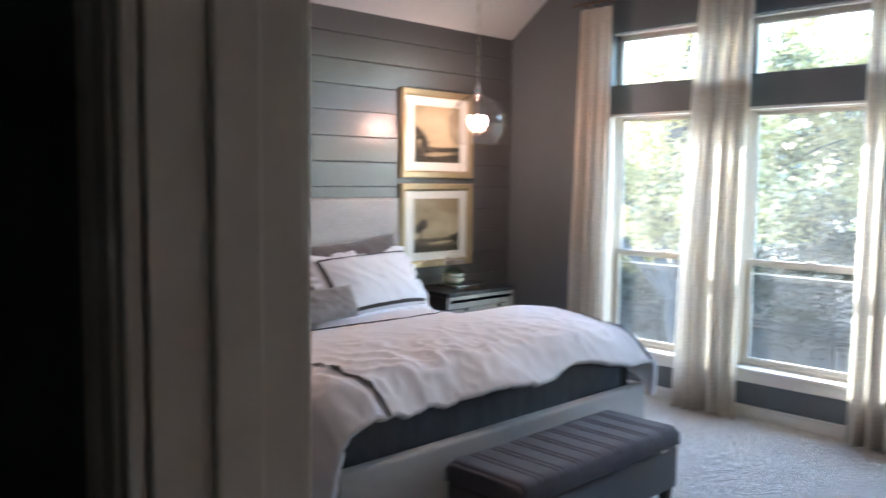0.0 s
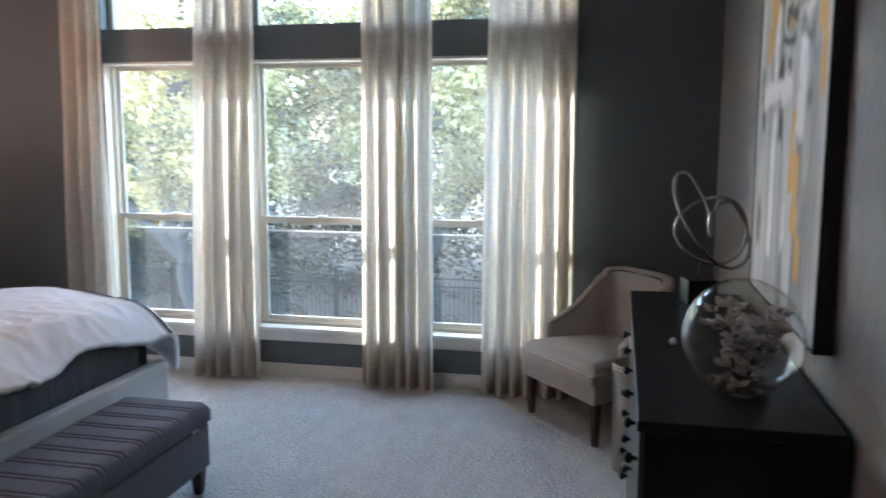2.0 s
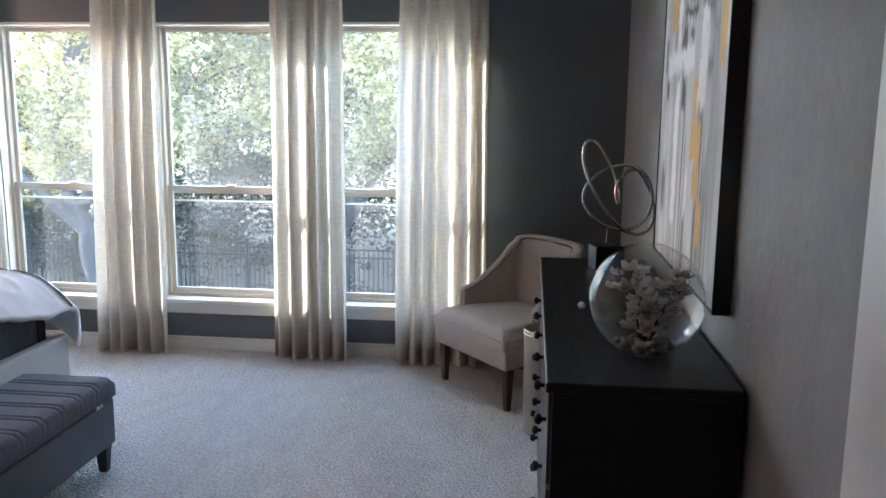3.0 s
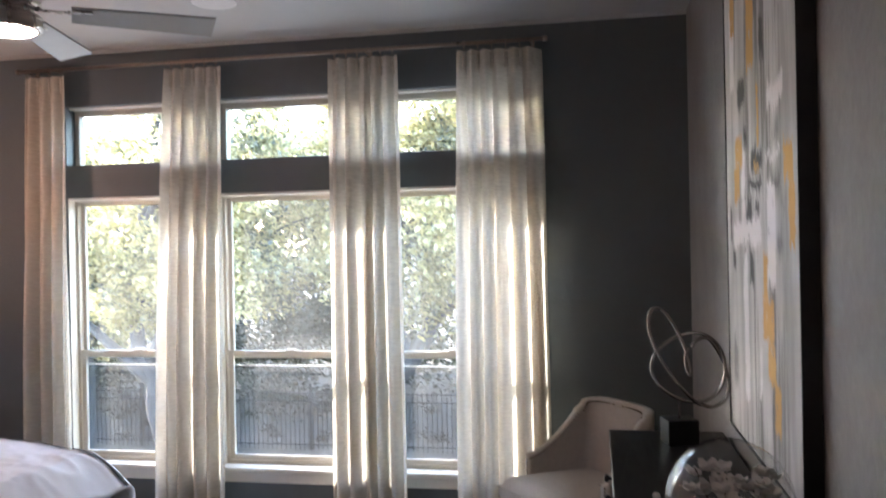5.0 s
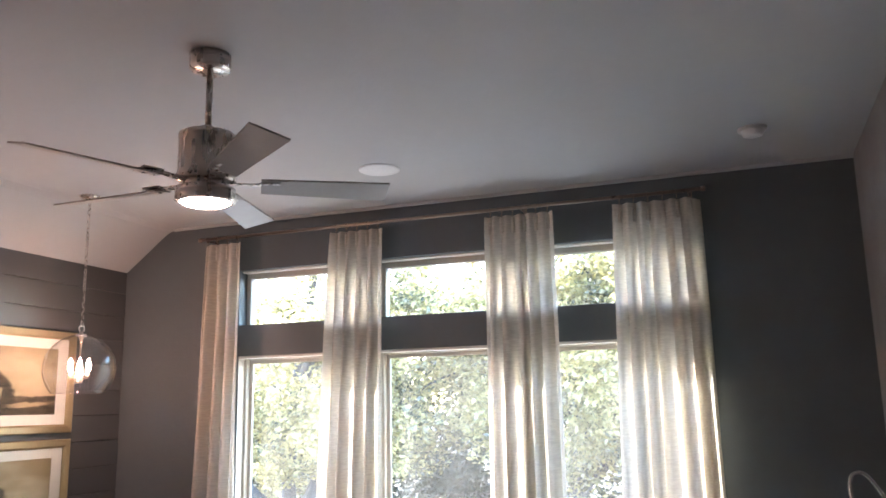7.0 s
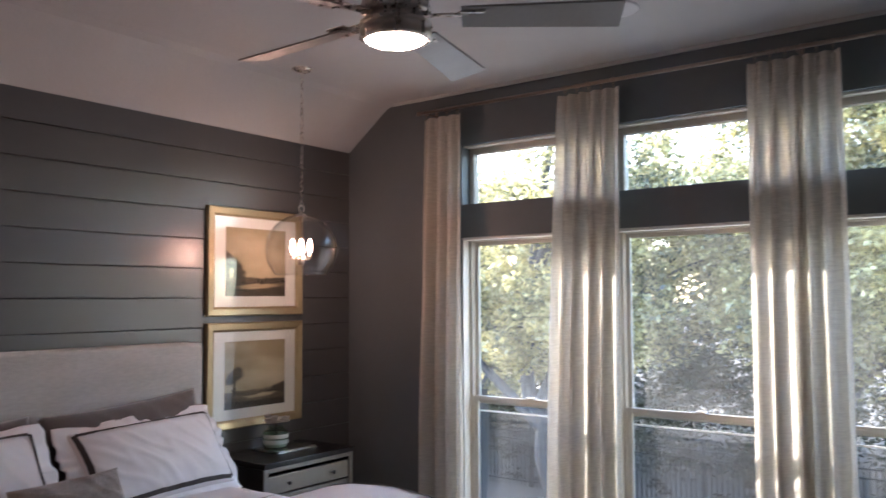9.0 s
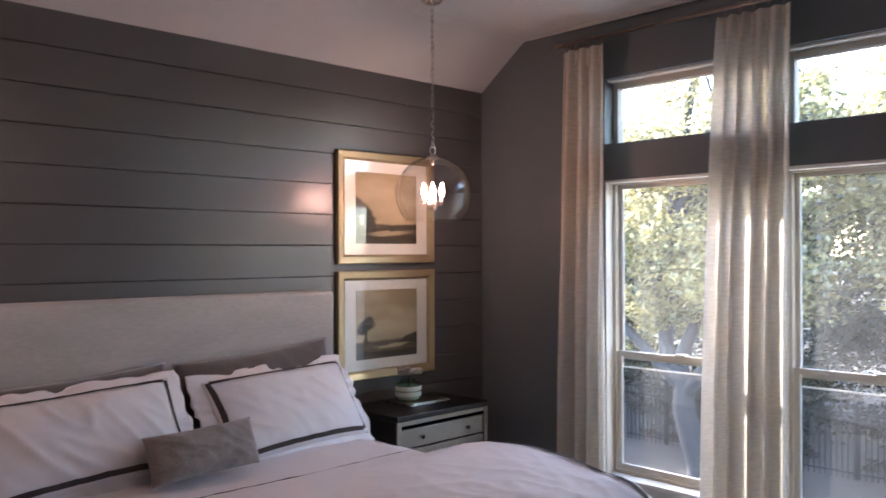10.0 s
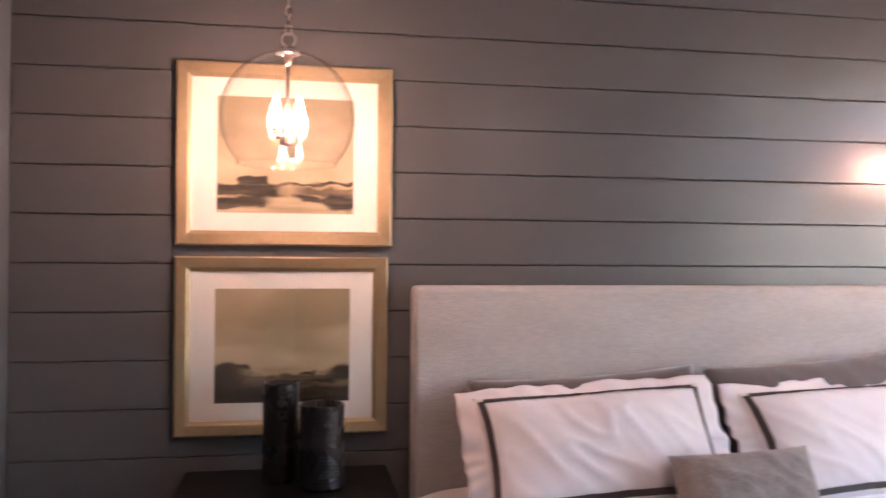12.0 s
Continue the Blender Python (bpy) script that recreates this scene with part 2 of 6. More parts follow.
M_FRAME_BACK = material("frame_back_edge", (0.03, 0.025, 0.02), 0.6)
M_MAT = material("white_mat_board", (0.80, 0.77, 0.73), 0.85, second=(0.77, 0.74, 0.70), scale=8)
M_VASE = material("black_glazed_stoneware", (0.010, 0.010, 0.011), 0.28, second=(0.02, 0.02, 0.021), scale=14, bump=0.3, bump_scale=30)
M_WHITE = material("white_plastic", (0.75, 0.75, 0.74), 0.45)
M_PETAL = cloth_through("white_petals", (0.66, 0.62, 0.585), (0.52, 0.46, 0.42), 0.3, leaf=True)
M_TWIG = material("dark_twig", (0.035, 0.022, 0.015), 0.8, second=(0.06, 0.04, 0.025), scale=30)
M_PEBBLE = material("glass_pebbles", (0.30, 0.26, 0.22), 0.25, second=(0.16, 0.13, 0.11), scale=30)
M_JAR = thin_glass("green_jar_glass", (0.62, 0.72, 0.64), ior=1.5)
# cream of the wax, also of the bands that imitate window reflections
M_WAX_REFLECTION = material("jar_wax_and_reflection_cream", (0.62, 0.66, 0.58), 0.6)
M_TRAY = material("silver_tray", (0.35, 0.33, 0.30), 0.25, 1.0, scale=8)
M_BARK = material("grey_oak_bark", (0.050, 0.050, 0.056), 0.95, second=(0.024, 0.023, 0.024), scale=5, stretch=(2, 2, 0.4), bump=1.0, bump_scale=20)
# near-black and pale leaf colours carry painted shade and sunlit highlights
M_LEAF = cloth_through("oak_leaves_sun_shade", (0.036, 0.044, 0.020), (0.58, 0.51, 0.23), 0.45, leaf=True, gloss=0.05)
# far foliage coloured near black, as the shaded gaps behind the oaks
M_LEAF_FAR = cloth_through("far_leaves_shaded", (0.014, 0.018, 0.010), (0.040, 0.042, 0.024), 0.3, leaf=True)
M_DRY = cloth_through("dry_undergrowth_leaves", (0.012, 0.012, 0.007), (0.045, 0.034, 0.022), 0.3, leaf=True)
M_IRON = material("black_iron", (0.012, 0.012, 0.013), 0.45, 0.6)
# dry leaf litter, its colour darkened and mottled for the trees' dappled shade
M_GROUND = material("shaded_leaf_ground", (0.048, 0.032, 0.021), 0.95, second=(0.012, 0.009, 0.006), scale=1.2, amount=1.0, bump=1.0, bump_scale=9)


def carpet_material():
    m = material("cut_pile_carpet", (0.80, 0.77, 0.735), 0.95, second=(0.65, 0.625, 0.595), scale=6.5, amount=1.0, stretch=(1.6, 0.8, 1), sheen=0.2)
    n, l = m.node_tree.nodes, m.node_tree.links
    co = n.new("ShaderNodeTexCoord")
    vo = n.new("ShaderNodeTexVoronoi")
    vo.inputs["Scale"].default_value = 95
    l.new(co.outputs["Object"], vo.inputs["Vector"])
    nz = n.new("ShaderNodeTexNoise")
    nz.inputs["Scale"].default_value = 45
    nz.inputs["Detail"].default_value = 5
    l.new(co.outputs["Object"], nz.inputs["Vector"])
    sm = n.new("ShaderNodeMath")
    sm.operation = "MULTIPLY_ADD"
    sm.inputs[1].default_value = 1.4
    l.new(nz.outputs[0], sm.inputs[0])
    l.new(vo.outputs["Distance"], sm.inputs[2])
    bp = n.new("ShaderNodeBump")
    bp.inputs["Strength"].default_value = 1.0
    bp.inputs["Distance"].default_value = 0.03
    l.new(sm.outputs[0], bp.inputs["Height"])
    l.new(bp.outputs[0], n["Principled BSDF"].inputs["Normal"])
    # fine noise speckles the pile colour lighter and darker
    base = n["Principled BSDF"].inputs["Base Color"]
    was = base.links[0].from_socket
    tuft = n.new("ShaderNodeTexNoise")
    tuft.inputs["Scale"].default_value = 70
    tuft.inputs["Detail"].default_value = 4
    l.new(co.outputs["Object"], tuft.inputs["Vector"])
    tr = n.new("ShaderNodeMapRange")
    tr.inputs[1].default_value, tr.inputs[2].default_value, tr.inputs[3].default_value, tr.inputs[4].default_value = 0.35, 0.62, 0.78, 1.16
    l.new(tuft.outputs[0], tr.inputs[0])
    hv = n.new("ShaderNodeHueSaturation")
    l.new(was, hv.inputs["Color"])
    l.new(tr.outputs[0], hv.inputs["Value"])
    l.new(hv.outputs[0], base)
    return m


M_CARPET = carpet_material()


# ---- mesh helpers ----
def mesh_object(name, bm, mat, parent=None, label="", smooth=False):
    me = bpy.data.meshes.new(name)
    bm.normal_update()
    bm.to_mesh(me)
    bm.free()
    if smooth:
        me.polygons.foreach_set("use_smooth", [True] * len(me.polygons))
    me.materials.append(mat)
    ob = new(name, me)
    ob.parent = parent
    if label:
        ob["label"] = label
    return ob


def part(name, bm, mat, parent, label="", smooth=False, at=None):
    ob = mesh_object(name, bm, mat, parent, label, smooth)
    if at is not None:
        ob.matrix_local = at
    return ob


def thing(name, m, label, category, group="", kind=""):
    """An Empty at the thing's base that carries its parts."""
    e = new(name)
    e.empty_display_size = 0.1
    e.matrix_basis = m
    return tagged(e, label, category, group, kind)


def box(x0, x1, y0, y1, z0, z1, bevel=0.0, segments=2, bm=None):
    own = bmesh.new()
    bmesh.ops.create_cube(own, size=1)
    for v in own.verts:
        v.co = Vector((x0 + (v.co.x + 0.5) * (x1 - x0), y0 + (v.co.y + 0.5) * (y1 - y0), z0 + (v.co.z + 0.5) * (z1 - z0)))
    if bevel:
        bmesh.ops.bevel(own, geom=own.edges[:], offset=bevel, segments=segments, profile=0.5, affect="EDGES")
    return merge(bm, own)


def merge(bm, own):
    if bm is None:
        return own
    me = bpy.data.meshes.new("join")
    own.to_mesh(me)
    own.free()
    bm.from_mesh(me)
    bpy.data.meshes.remove(me)
    return bm


def lathe(profile, steps=32, bm=None, centre=(0, 0, 0)):
    """Turned shape from (radius, height) pairs round the upright axis."""
    own = bmesh.new()
    rings = []
    for r, z in profile:
        rings.append([own.verts.new((centre[0] + max(r, 1e-4) * math.cos(2 * math.pi * k / steps),
                                     centre[1] + max(r, 1e-4) * math.sin(2 * math.pi * k / steps), centre[2] + z)) for k in range(steps)])
    for a, b in zip(rings, rings[1:]):
        for k in range(steps):
            own.faces.new((a[k], a[(k + 1) % steps], b[(k + 1) % steps], b[k]))
    bmesh.ops.remove_doubles(own, verts=own.verts[:], dist=2e-4)
    bmesh.ops.recalc_face_normals(own, faces=own.faces[:])
    return merge(bm, own)


def tube(points, radius, sides=10, closed=False, bm=None, taper=None):
    """Round bar along points; taper gives the radius at each point."""
    own = bmesh.new()
    pts = [Vector(p) for p in points]
    n = len(pts)
    rings = []
    up = Vector((0, 0, 1))
    for i, p in enumerate(pts):
        a = pts[(i - 1) % n] if closed or i else pts[i]
        b = pts[(i + 1) % n] if closed or i < n - 1 else pts[i]
        d = (b - a).normalized()
        side = d.cross(up)
        if side.length < 0.05:
            side = d.cross(Vector((1, 0, 0)))
        side.normalize()
        top = side.cross(d).normalized()
        up = top
        r = taper[i] if taper else radius
        rings.append([own.verts.new(p + r * (math.cos(2 * math.pi * k / sides) * side + math.sin(2 * math.pi * k / sides) * top)) for k in range(sides)])
    pairs = list(zip(rings, rings[1:]))
    if closed:
        pairs.append((rings[-1], rings[0]))
    for a, b in pairs:
        for k in range(sides):
            own.faces.new((a[k], a[(k + 1) % sides], b[(k + 1) % sides], b[k]))
    if not closed:
        own.faces.new(rings[0][::-1])
        own.faces.new(rings[-1])
    bmesh.ops.recalc_face_normals(own, faces=own.faces[:])
    return merge(bm, own)


def sheet(nu, nv, f, bm=None):
    """Grid of quads through f(u, v), u and v from 0 to 1."""
    own = bmesh.new()
    g = [[own.verts.new(f(i / nu, j / nv)) for j in range(nv + 1)] for i in range(nu + 1)]
    for i in range(nu):
        for j in range(nv):
            own.faces.new((g[i][j], g[i + 1][j], g[i + 1][j + 1], g[i][j + 1]))
    return merge(bm, own)


def smoothline(points, steps=10, closed=False):
    """Catmull-Rom line through points."""
    p = [Vector(q) for q in points]
    n = len(p)
    out = []
    for i in range(n if closed else n - 1):
        a, b, c, d = (p[(i + k) % n] if closed else p[min(max(i + k, 0), n - 1)] for k in (-1, 0, 1, 2))
        for s in range(steps):
            t = s / steps
            out.append(0.5 * (2 * b + (c - a) * t + (2 * a - 5 * b + 4 * c - d) * t * t + (3 * b - a - 3 * c + d) * t ** 3))
    if not closed:
        out.append(p[-1])
    return out


def structure(name, bm, mat, label, category):
    return tagged(mesh_object(name, bm, mat), label, category, kind="structure")


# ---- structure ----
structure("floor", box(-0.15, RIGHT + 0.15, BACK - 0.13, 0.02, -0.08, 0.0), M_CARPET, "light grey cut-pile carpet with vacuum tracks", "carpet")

def window_wall():
    xs = [-0.15]
    for a, b in OPEN_X:
        xs += [a, b]
    xs.append(RIGHT + 0.15)
    zs = [-0.08, LOW_Z[0], LOW_Z[1], HIGH_Z[0], HIGH_Z[1], TOP + 0.2]
    bm = None
    for j in range(5):
        if j in (1, 3):
            for i in range(0, 7, 2):
                bm = box(xs[i], xs[i + 1], 0, 0.17, zs[j], zs[j + 1], bm=bm)
        else:
            bm = box(xs[0], xs[-1], 0, 0.17, zs[j], zs[j + 1], bm=bm)
    bmesh.ops.remove_doubles(bm, verts=bm.verts[:], dist=1e-5)
    return structure("wall_north", bm, M_WALL, "charcoal painted wall with three tall windows and transoms", "wall")


window_wall()
# eave out of view, added and sized to block sun from the transoms
structure("added_eave", box(-0.6, RIGHT + 0.6, 0.171, 0.95, 3.02, 3.14, 0.01), M_TRIM, "unseen cream roof eave, added to shade the transoms", "eave")
structure("wall_east", box(RIGHT, RIGHT + 0.15, BACK - 1.9, 0.0, -0.08, TOP + 0.2), M_WALL_R, "grey painted wall with a light plaster texture", "wall")

# back wall with the doorway through which the walk begins
DOOR_X0, DOOR_X1, DOOR_TOP = 4.026, 4.885, 2.06
bm = box(-0.15, DOOR_X0 - 0.02, BACK - 0.13, BACK, 0, TOP + 0.2)
box(DOOR_X1 + 0.02, RIGHT, BACK - 0.13, BACK, 0, TOP + 0.2, bm=bm)
box(DOOR_X0 - 0.02, DOOR_X1 + 0.02, BACK - 0.13, BACK, DOOR_TOP + 0.02, TOP + 0.2, bm=bm)
structure("wall_south", bm, M_WALL, "charcoal painted wall with a doorway", "wall")

# plank wall: backing with each plank in front of it
wall_w = structure("wall_west", box(-0.15, -0.014, BACK, 0.0, -0.08, SLOPE_Z), M_GAP, "charcoal horizontal shiplap plank wall", "wall")

# ceiling: flat with one sloped strip along the plank wall
bm = bmesh.new()
prof = [(-0.15, SLOPE_Z - 0.1125), (0.0, SLOPE_Z), (SLOPE_X - 0.08, TOP - 0.06), (SLOPE_X - 0.03, TOP - 0.026), (SLOPE_X + 0.03, TOP - 0.007), (SLOPE_X + 0.10, TOP), (RIGHT + 0.15, TOP), (RIGHT + 0.15, TOP + 0.25), (-0.15, TOP + 0.25)]
ends = [[bm.verts.new((x, y, z)) for x, z in prof] for y in (BACK - 1.9, 0.0)]
for k in range(len(prof)):
    n = (k + 1) % len(prof)
    bm.faces.new((ends[0][k], ends[0][n], ends[1][n], ends[1][k]))
bm.faces.new(ends[0][::-1])
bm.faces.new(ends[1])
bmesh.ops.recalc_face_normals(bm, faces=bm.faces[:])
structure("ceiling", bm, M_CEIL, "pale grey painted ceiling with a sloped strip above the planks", "ceiling")

# hall behind the doorway
bm = box(2.6, DOOR_X0 - 0.02, BACK - 1.9, BACK - 1.77, 0, TOP)
box(2.6, RIGHT, BACK - 1.9, BACK - 1.77, 0, TOP, bm=bm)
box(2.47, 2.6, BACK - 1.9, BACK - 0.13, 0, TOP, bm=bm)
structure("wall_hall", bm, M_HALL, "dark hallway wall in shade", "wall")
structure("floor_hall", box(2.47, RIGHT, BACK - 1.9, BACK - 0.13, -0.08, -0.002), M_CARPET, "light grey hallway carpet", "carpet")

# door lining and casings
bm = box(DOOR_X0 - 0.02, DOOR_X0, BACK - 0.135, BACK + 0.005, 0, DOOR_TOP, 0.002)
box(DOOR_X1, DOOR_X1 + 0.02, BACK - 0.135, BACK + 0.005, 0, DOOR_TOP, 0.002, bm=bm)
box(DOOR_X0 - 0.02, DOOR_X1 + 0.02, BACK - 0.135, BACK + 0.005, DOOR_TOP, DOOR_TOP + 0.02, 0.002, bm=bm)
door_trim = structure("door_1", bm, M_JAMB, "painted door lining with moulded casing", "door frame")
part("door_stop", box(DOOR_X0, DOOR_X0 + 0.011, BACK - 0.085, BACK - 0.042, 0, DOOR_TOP - 0.001, 0.003), M_JAMB, door_trim)
for y0, y1, n in ((BACK - 0.152, BACK - 0.136, -1), (BACK + 0.006, BACK + 0.018, 1)):
    for x0, x1 in ((DOOR_X0 - 0.085, DOOR_X0 - 0.006), (DOOR_X1 + 0.006, DOOR_X1 + 0.085)):
        bm = box(x0, x1, y0, y1, 0, DOOR_TOP + 0.085, 0.004)
        if n < 0:
            box(x0 + 0.012, x0 + 0.030, y0 - 0.007, y1 - 0.004, 0, DOOR_TOP + 0.08, 0.003, bm=bm)
            box(x0 + 0.052, x0 + 0.066, y0 - 0.005, y1 - 0.004, 0, DOOR_TOP + 0.08, 0.003, bm=bm)
        part("casing", bm, M_JAMB, door_trim)

# the open door leaf, folded back along the dresser wall
leaf = thing("door_2", pose(DOOR_X1 - 0.012, BACK + 0.035, 0.012), "open white painted panel door folded against the wall", "door", kind="structure")
LEAF = 0.95
part("door_leaf", box(0.0, 0.038, 0.0, LEAF, 0, 2.03, 0.003), M_DOOR, leaf)
for z0, z1 in ((0.22, 0.92), (1.07, 1.90)):
    for y0, y1 in ((0.12, LEAF / 2 - 0.05), (LEAF / 2 + 0.05, LEAF - 0.14)):
        part("door_panel", box(-0.006, 0.004, y0, y1, z0, z1, 0.005), M_DOOR, leaf)
part("door_handle", tube([(-0.045, LEAF - 0.16, 0.95), (-0.045, LEAF - 0.06, 0.95)], 0.009, bm=tube([(0, LEAF - 0.065, 0.95), (-0.045, LEAF - 0.065, 0.95)], 0.010)), M_NICKEL, leaf)

# baseboards and ceiling line
def baseboard(name, m, length):
    bm = box(0, length, -0.014, 0, 0.0, 0.066, 0.002)
    box(0, length, -0.010, 0, 0.068, 0.084, 0.003, bm=bm)
    ob = structure(name, bm, M_TRIM, "cream painted moulded baseboard", "baseboard")
    ob.matrix_world = m


baseboard("baseboard", pose(0.0, 0.0, 0), RIGHT)
baseboard("baseboard", pose(RIGHT, -0.014, 0, 0, 0, -90), 3.9)
baseboard("baseboard", pose(DOOR_X0 - 0.09, BACK, 0, 0, 0, 180), DOOR_X0 - 0.1)
structure("trim", box(SLOPE_X + 0.02, RIGHT, -0.016, 0, TOP - 0.022, TOP, 0.004), M_CEIL, "thin pale trim along the ceiling edge", "trim")


# ---- windows ----
def window(k, x0, x1):
    w = thing("window_%d" % (k + 1), pose(x0, 0, 0), "tall cream single-hung window with clear panes", "window", kind="structure")
    W = x1 - x0
    z0, z1 = LOW_Z
    mid = 1.035
    def ring(a, b, c, d, y0, y1, t):
        bm = box(a, a + t, y0, y1, c, d, 0.003)
        box(b - t, b, y0, y1, c, d, 0.003, bm=bm)
        box(a + t, b - t, y0, y1, c, c + t, 0.003, bm=bm)
        box(a + t, b - t, y0, y1, d - t, d, 0.003, bm=bm)
        return bm
    part("window_frame", ring(0.001, W - 0.001, z0 + 0.001, z1 - 0.001, 0.075, 0.15, 0.024), M_VINYL, w)
    part("upper_sash", ring(0.022, W - 0.022, mid - 0.02, z1 - 0.022, 0.112, 0.136, 0.028), M_VINYL, w)
    part("lower_sash", ring(0.022, W - 0.022, z0 + 0.022, mid + 0.03, 0.084, 0.110, 0.034), M_VINYL, w)
    part("pane", box(0.048, W - 0.048, 0.122, 0.126, mid + 0.005, z1 - 0.048), M_GLASS, w)
    part("pane", box(0.054, W - 0.054, 0.095, 0.099, z0 + 0.054, mid), M_GLASS, w)
    part("sash_lock", box(W / 2 - 0.03, W / 2 + 0.03, 0.07, 0.112, mid + 0.031, mid + 0.042, 0.004), M_VINYL, w)
    for dx in (0.16, W - 0.16):
        part("sash_latch", box(dx - 0.035, dx + 0.035, 0.074, 0.084, mid + 0.006, mid + 0.016, 0.003), M_VINYL, w)
    part("window_sill", box(-0.03, W + 0.03, -0.035, 0.0745, z0 - 0.028, z0 + 0.0015, 0.006), M_TRIM, w)
    part("apron", box(-0.015, W + 0.015, -0.014, -0.0005, z0 - 0.095, z0 - 0.029, 0.003), M_TRIM, w)
    part("insect_screen", box(0.03, W - 0.03, 0.1425, 0.1435, z0 + 0.03, mid - 0.075), M_SCREEN, w, "fine grey insect screen")
    bm = box(0.03, W - 0.03, 0.139, 0.147, mid - 0.076, mid - 0.068)
    part("screen_frame", bm, M_VINYL, w)
    part("jamb_lining", box(0.0005, 0.006, 0.002, 0.0745, z0 + 0.002, z1 - 0.001), M_VINYL, w)
    part("jamb_lining", box(W - 0.006, W - 0.0005, 0.002, 0.0745, z0 + 0.002, z1 - 0.001), M_VINYL, w)
    part("head_trim", box(0.0065, W - 0.0065, 0.002, 0.0745, z1 - 0.018, z1 - 0.001, 0.002), M_TRIM, w)


def transom(k, x0, x1):
    w = thing("window_%d" % (k + 4), pose(x0, 0, 0), "small fixed transom window above a tall window", "window", kind="structure")
    W = x1 - x0
    z0, z1 = HIGH_Z
    t = 0.034
    bm = box(0.001, t, 0.09, 0.15, z0 + 0.001, z1 - 0.001, 0.003)
    box(W - t, W - 0.001, 0.09, 0.15, z0 + 0.001, z1 - 0.001, 0.003, bm=bm)
    box(t, W - t, 0.09, 0.15, z0 + 0.001, z0 + 0.012, 0.003, bm=bm)
    box(t, W - t, 0.09, 0.15, z1 - 0.05, z1 - 0.001, 0.003, bm=bm)
    part("window_frame", bm, M_VINYL, w)
    part("pane", box(t - 0.004, W - t + 0.004, 0.118, 0.122, z0 + 0.008, z1 - 0.046), M_GLASS, w)
    part("head_trim", box(0.001, W - 0.001, 0.03, 0.0895, z1 - 0.014, z1 - 0.001, 0.002), M_TRIM, w)


for k, (a, b) in enumerate(OPEN_X):
    window(k, a, b)
    transom(k, a, b)


# ---- curtains ----
ROD_Y, ROD_Z = -0.11, 2.915
rod = thing("curtain_rod", pose(0, ROD_Y, ROD_Z), "long thin bronze curtain rod above the windows", "curtain rod")
part("rod", tube([(0.745, 0, 0), (4.17, 0, 0)], 0.011), M_ROD, rod, smooth=True)
for x in (0.735, 4.18):
    part("finial", lathe([(0.0, -0.014), (0.014, -0.012), (0.016, 0), (0.014, 0.012), (0, 0.014)], 14), M_ROD, rod, smooth=True, at=pose(x, 0, 0, 0, 90, 0))
for x in (0.80, 3.10, 4.10):
    bm = tube([(x, 0, -0.012), (x, 0.10, -0.012)], 0.006)
    box(x - 0.012, x + 0.012, 0.102, 0.109, -0.045, 0.02, 0.002, bm=bm)
    part("bracket", bm, M_ROD, rod)


